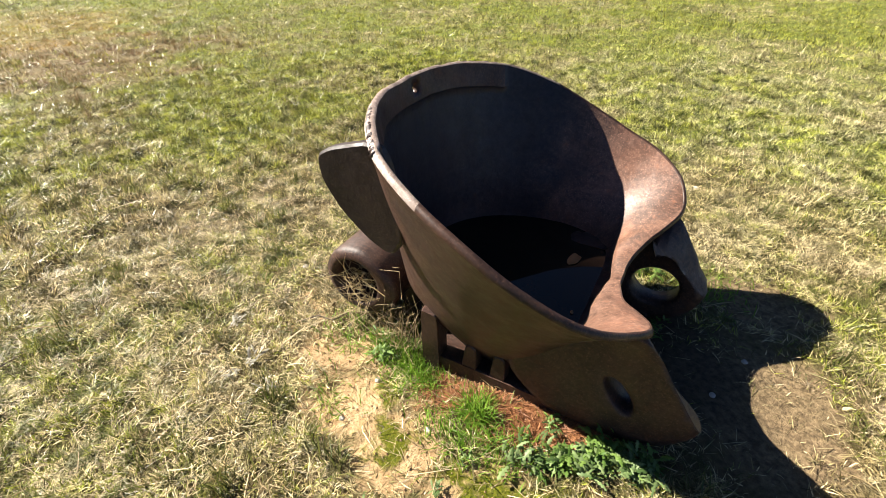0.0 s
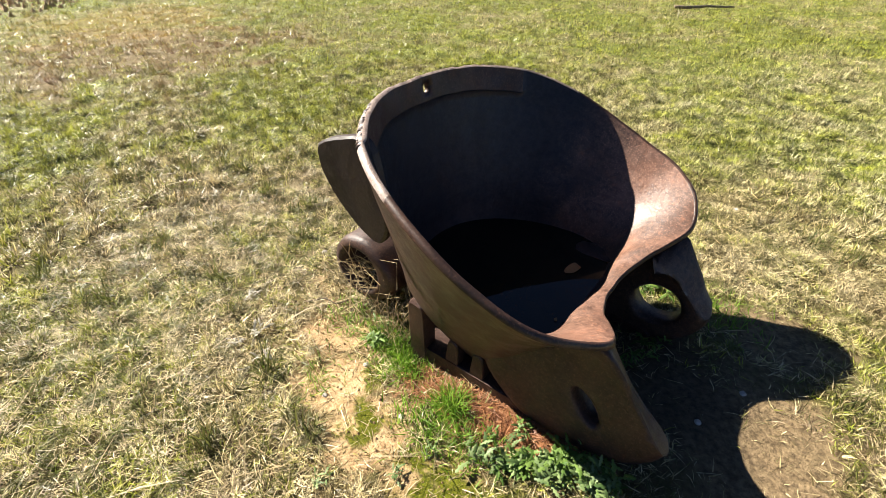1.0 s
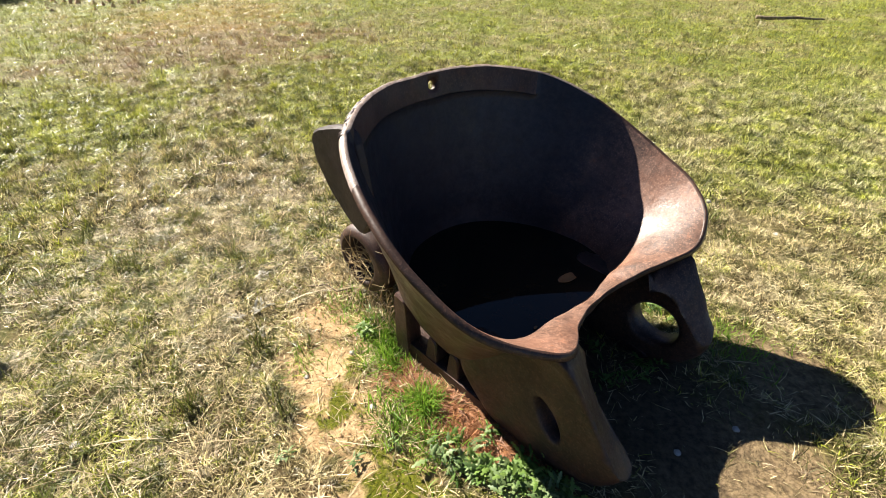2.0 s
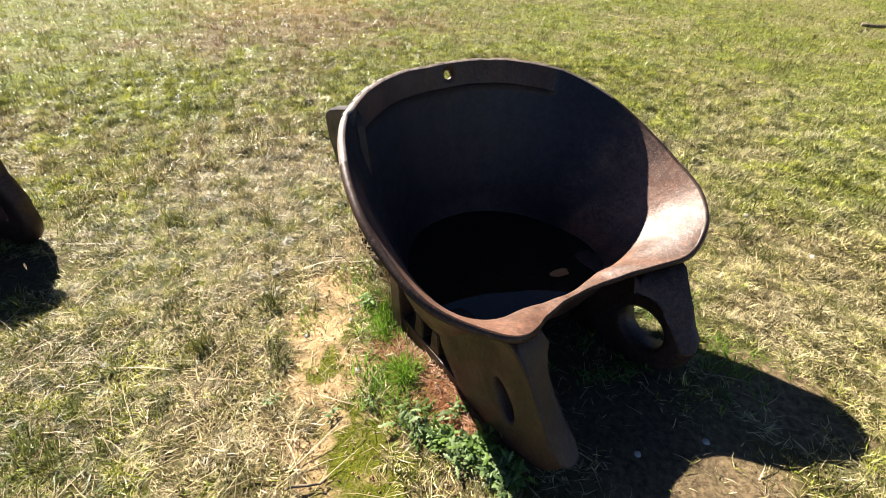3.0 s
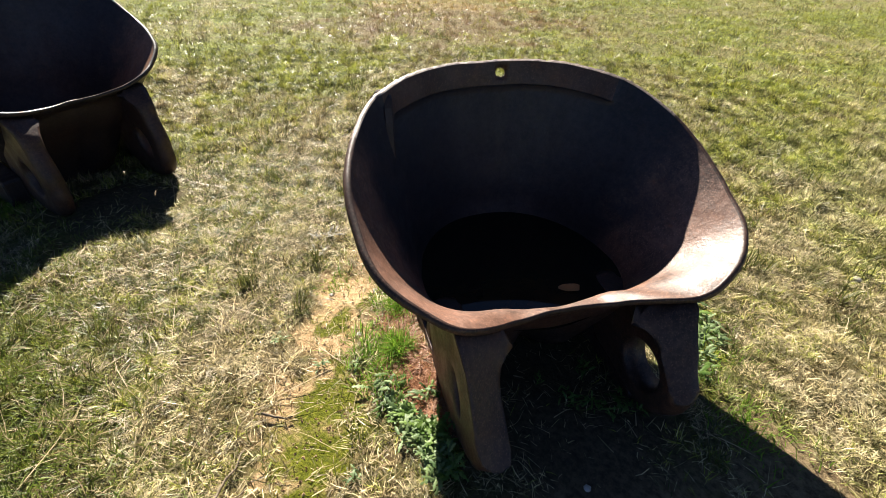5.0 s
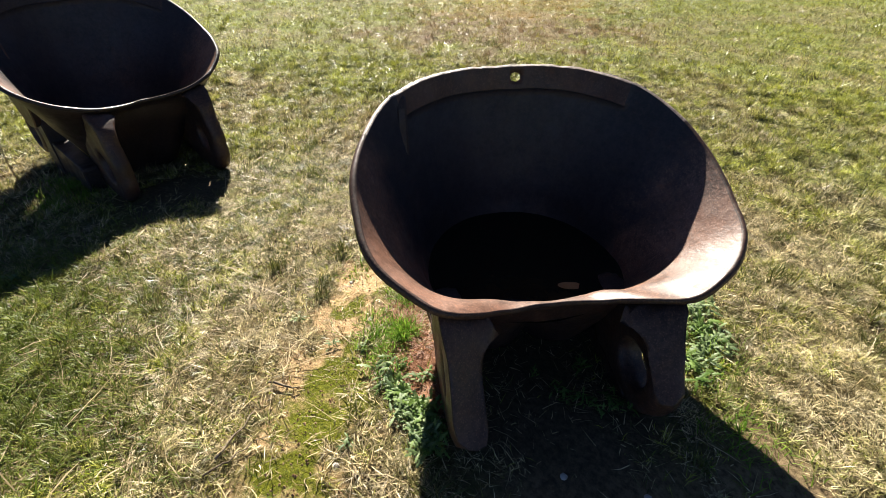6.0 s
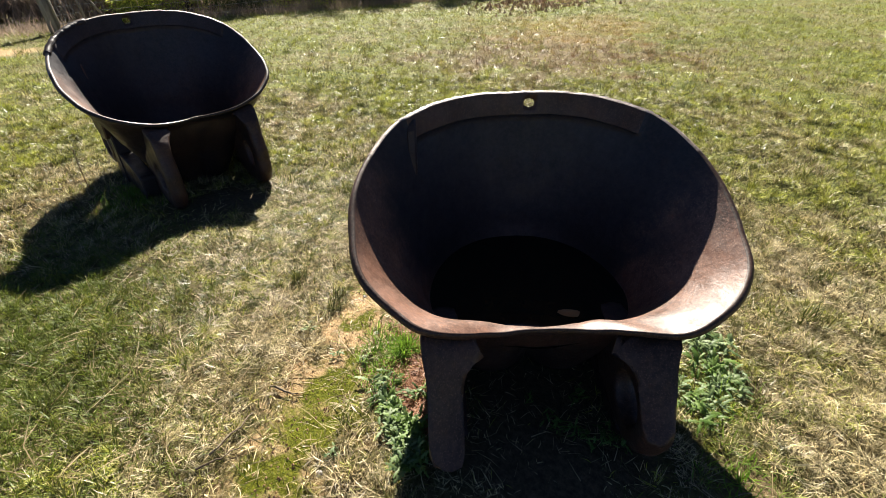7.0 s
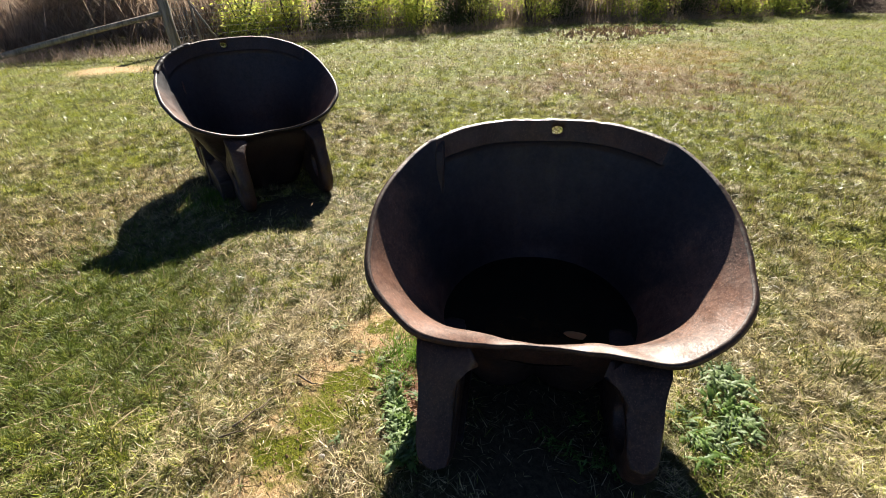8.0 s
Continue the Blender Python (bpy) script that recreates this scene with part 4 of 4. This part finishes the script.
def pebble(x, y, r):
    bm = bmesh.new()
    bmesh.ops.create_icosphere(bm, subdivisions=2, radius=r)
    for v in bm.verts:
        v.co *= 1 + 0.25 * noise.noise(v.co * (1.5 / r) + Vector((x * 9, y * 9, 0)))
        v.co.z *= 0.6
    me = bpy.data.meshes.new("pebble")
    bm.to_mesh(me)
    bm.free()
    me.materials.append(STONE)
    ob = new("pebble", me)
    ob.location = (x, y, float(ground_z(x, y)) + r * 0.25)
    return tagged(ob, "small pale stone lying in the turf", "stone", "stones in the turf")


for x, y, r in ((-0.70, 1.95, 0.018), (1.30, 3.05, 0.02), (1.62, 2.75, 0.022), (-0.95, 0.55, 0.016), (0.98, 1.12, 0.012), (1.18, 1.28, 0.012), (-0.05, 0.99, 0.012), (-0.36, 1.05, 0.010), (-0.25, 1.22, 0.011), (0.5, 0.55, 0.012)):
    pebble(x, y, r)


crumbs = []
for x, y, rad in BARE[:12]:
    for i in range(45):
        px, py, e = x + random.gauss(0, rad * 0.6), y + random.gauss(0, rad * 0.6), random.uniform(0.003, 0.009)
        c = Vector((px, py, float(ground_z(px, py)) + e * 0.3))
        top = [tuple(c + Vector((e * random.uniform(0.6, 1.2) * math.cos(t), e * random.uniform(0.6, 1.2) * math.sin(t), -e * 0.6))) for t in (0.3, 1.5, 2.8, 4.0, 5.2)]
        crumbs.append((top + [tuple(c + Vector((0, 0, e * random.uniform(0.4, 0.9))))], [(i, (i + 1) % 5, 5) for i in range(5)]))
CLOD = wood_material("dry_clod", (0.20, 0.12, 0.06), (0.46, 0.31, 0.18))
tagged(new("soil_crumbs", mesh_of("soil_crumbs", *joined(crumbs), CLOD)), "crumbs of dry earth on the bare ground", "soil", kind="stuff")
litter = scatter(9000, -0.8, 0.9, 0.2, 1.8, lambda p: 1 - bare(p))
blades("straw_litter", litter[:800], 0.045, 0.0026, 76, 89, STRAW, "short dead straw scattered on the bare ground", 0.05)
flat = scatter(260, -2.4, 0.6, -0.9, 1.9, bare)
blades("flattened_stalks", flat, 0.20, 0.0055, 76, 88, STRAW, "long flattened dead grass leaves on the turf", 0.05)


# ---- field edge: fence, shrubs, brush bank ----
def fence():
    px, py = -13.4, -1.47
    pz = float(ground_z(px, py)) - 0.1
    ob = thing("fence", pose(px, py, pz), "weathered timber corner post with a stay and wire", "fence")
    lean = [(0.0, 0.0, 0.0), (0.0, -0.02, 0.8), (0.02, -0.03, 1.7)]
    part("post", mesh_of("post", *tube(lean, 0.13, 0.12, 14), POST_WOOD, True), ob, "thick grey timber strainer post")
    part("stay", mesh_of("stay", *tube([(0.05, -0.05, 1.06), (0.0, -1.9, 0.71), (-0.1, -3.9, 0.30)], 0.06, 0.07, 10), POST_WOOD, True), ob, "slanting grey timber stay")
    part("picket", mesh_of("picket", *tube([(-0.3, 0.62, 0.0), (-0.3, 0.52, 1.8)], 0.035, 0.03, 8), POST_WOOD, True), ob)
    part("picket", mesh_of("picket", *tube([(-0.3, 1.05, 0.25), (-0.3, 0.55, 1.25)], 0.03, 0.025, 8), POST_WOOD, True), ob)
    for i in range(9):
        z = 0.12 + 0.17 * i
        part("wire", mesh_of("wire", *tube([(0.05, 0.12, z), (-0.3, 0.55, z), (-1.0, 4.5, z + 0.05), (-2.0, 9.0, z)], 0.006, 0.006, 4), WIRE), ob)
    for i in range(5):
        y = 0.18 + 0.07 * i
        part("wire", mesh_of("wire", *tube([(0.0, y, 0.05), (0.0, y, 1.6)], 0.005, 0.005, 4), WIRE), ob)
    return ob


fence()


def crown_leaves(name, blobs, count, size, material):
    """Many small leaves gathered in uneven clumps."""
    g = np.random.default_rng(len(blobs) * 31 + count)
    c = np.array(blobs, float)
    pick = g.integers(0, len(c), count)
    off = g.normal(0, 0.42, (count, 3)) * c[pick, 3:4]
    p = c[pick, :3] + off
    n = g.normal(0, 1, (count, 3))
    n /= np.linalg.norm(n, axis=1)[:, None]
    t = np.cross(n, g.normal(0, 1, (count, 3)))
    t /= np.linalg.norm(t, axis=1)[:, None]
    b = np.cross(n, t)
    s = size * g.uniform(0.6, 1.4, (count, 1))
    V = np.stack([p - t * s, p + b * s * 0.45, p + t * s, p - b * s * 0.45], 1).reshape(-1, 3)
    F = np.arange(count * 4).reshape(-1, 4)
    return mesh_of(name, V.tolist(), F.tolist(), material)


def shrub(x, y, h, leaf_mat, count, label, seed):
    g = random.Random(seed)
    z = float(ground_z(x, y)) - 0.05
    ob = thing("shrub", pose(x, y, z, 0, 0, g.uniform(0, 360)), label, "shrub", "shrubs along the field's edge")
    stems, blobs = [], []
    for i in range(g.randint(4, 6)):
        a = g.uniform(0, 6.283)
        tip = Vector((math.cos(a) * h * g.uniform(0.1, 0.33), math.sin(a) * h * g.uniform(0.1, 0.33), h * g.uniform(0.7, 1.0)))
        midp = tip * 0.5 + Vector((g.gauss(0, 0.12), g.gauss(0, 0.12), 0))
        stems.append(tube([(0.1 * math.cos(a), 0.1 * math.sin(a), 0), tuple(midp * 0.5), tuple(midp), tuple(tip)], 0.05, 0.012, 7))
        for k in range(9):
            u = g.uniform(0.12, 1.0)
            q = tip * u + Vector((g.gauss(0, 0.35), g.gauss(0, 0.35), g.gauss(0, 0.2)))
            blobs.append((q.x, q.y, max(0.15, q.z), g.uniform(0.25, 0.6)))
            if k % 3 == 0:
                stems.append(tube([tuple(tip * u * 0.8), tuple((tip * u * 0.8 + q) / 2 + Vector((0, 0, 0.05))), tuple(q)], 0.015, 0.005, 5))
    part("stems", mesh_of("stems", *joined(stems), BARK, True), ob)
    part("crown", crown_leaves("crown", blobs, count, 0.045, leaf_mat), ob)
    return ob


EDGE = ((-15.5, 0.3), (-15.8, 1.6), (-15.4, 3.0), (-15.9, 4.2), (-15.2, 5.6), (-15.3, 7.0), (-15.6, 8.3), (-14.6, 9.6), (-14.7, 11.0), (-14.3, 12.4), (-13.4, 13.6), (-13.2, 15.0), (-12.2, 16.3), (-12.0, 17.8), (-11.2, 19.2))
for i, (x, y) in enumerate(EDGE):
    # every third shrub takes the leaves with shade in their colour
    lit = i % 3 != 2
    shrub(x, y, 1.7 + 0.8 * ((i * 37) % 10) / 10, LEAF_SUN if lit else LEAF_SHADED, 5200, "yellow-green leafy shrub with backlight painted into its leaves" if lit else "dark green shrub with shade painted into its leaves", i + 3)


def brush_bank():
    """A bank of dry dark brush behind the fence and the shrubs."""
    g = np.random.default_rng(5)
    n = 110000
    u = g.uniform(0, 1, n)
    px = -17.3 + 5.2 * np.clip((u - 0.55) / 0.45, 0, 1) + g.normal(0, 0.7, n)
    py = -12.0 + 34.0 * u
    hgt = (0.7 + 0.8 * g.uniform(0, 1, n)) * (1 + 1.2 * (np.sin(py * 1.3) * 0.5 + 0.5)) * np.where(py > 0, 0.35, 1.0)
    z0 = ground_z(px, py)
    lean = g.normal(0, 0.22, (n, 2)) * hgt[:, None]
    zs = g.uniform(0, 1, n) * hgt
    base = np.stack([px, py, z0 + zs * 0.8], -1)
    tip = base + np.stack([lean[:, 0], lean[:, 1], 0.35 + 0.5 * g.uniform(0, 1, n)], -1)
    w = np.stack([g.normal(0, 0.006, n), 0.006 + g.uniform(0, 0.010, n), np.zeros(n)], -1)
    V = np.stack([base - w, base + w, tip], 1).reshape(-1, 3)
    ob = new("dry_brush", mesh_of("dry_brush", V.tolist(), np.arange(n * 3).reshape(-1, 3).tolist(), BRUSH))
    return tagged(ob, "thick dry dark brush along the field's edge", "brush", kind="stuff")


brush_bank()
pts = np.concatenate([np.stack([rng.normal(-14.2, 0.5, 5000), rng.uniform(-9, -0.5, 5000)], -1), np.stack([rng.normal(-14.4, 0.35, 4000), rng.uniform(0, 9, 4000)], -1), np.stack([-14.4 + 3.2 * np.linspace(0, 1, 4000) + rng.normal(0, 0.35, 4000), 9 + 10 * np.linspace(0, 1, 4000)], -1)])
blades("edge_grass", pts, 0.30, 0.010, 5, 60, BRUSH, "tall dead grass along the field's edge")

# rising wooded bank behind
bv, bf = [], []
ncol, nrow = 90, 10
for j in range(nrow):
    for i in range(ncol):
        a = radians(60 + 170 * i / (ncol - 1))
        R = 20.0 + j * 1.8
        x, y = R * math.cos(a), 2 + R * math.sin(a)
        bv.append((x, y, float(ground_z(x, y)) - 0.1 + 0.75 * j ** 1.15 + 0.35 * noise.noise(Vector((x * 0.4, y * 0.4, j)))))
for j in range(nrow - 1):
    for i in range(ncol - 1):
        a = j * ncol + i
        bf.append((a, a + 1, a + ncol + 1, a + ncol))
kb = Mat("leaf_litter_bank", 0.95, 0.1)
kb.colour(kb.mix(kb.noise(1.5, 6, 0.7), (0.06, 0.045, 0.032), (0.17, 0.12, 0.085))).bump(kb.noise(6.0, 5, 0.7), 0.15, 0.9)
tagged(new("bank", fixed(mesh_of("bank", bv, bf, kb.m, True))), "dark wooded bank behind the field", "bank", kind="structure")

# heap of pale rubble and dead sticks at the field's far edge
heap = []
g = random.Random(11)
for i in range(34):
    x, y = -10.8 + g.gauss(0, 0.9), 10.4 + g.gauss(0, 0.9)
    z = float(ground_z(x, y)) + g.uniform(0.02, 0.16)
    d = Vector((g.gauss(0, 1), g.gauss(0, 1), g.gauss(0, 0.15))).normalized() * g.uniform(0.08, 0.3)
    p = Vector((x, y, z))
    heap.append(tube([tuple(p - d), tuple(p + Vector((0, 0, 0.03))), tuple(p + d)], 0.010, 0.005, 5))
tagged(new("stick_heap", mesh_of("stick_heap", *joined(heap), TWIG)), "low heap of dead sticks at the field's edge", "stick heap", kind="stuff")
rubble = []
for i in range(320):
    x, y, e = -10.9 + g.gauss(0, 0.7), 10.5 + g.gauss(0, 1.0), g.uniform(0.03, 0.09)
    c = Vector((x, y, float(ground_z(x, y)) + e * 0.5))
    ring = [tuple(c + Vector((e * g.uniform(0.7, 1.3) * math.cos(t), e * g.uniform(0.7, 1.3) * math.sin(t), -e * 0.8))) for t in (0.2, 1.3, 2.4, 3.6, 4.9)]
    rubble.append((ring + [tuple(c + Vector((0, 0, e * g.uniform(0.4, 1.0))))], [(i, (i + 1) % 5, 5) for i in range(5)]))
tagged(new("rubble", mesh_of("rubble", *joined(rubble), CLOD)), "low strip of brown earth clods and rubble", "rubble", kind="stuff")
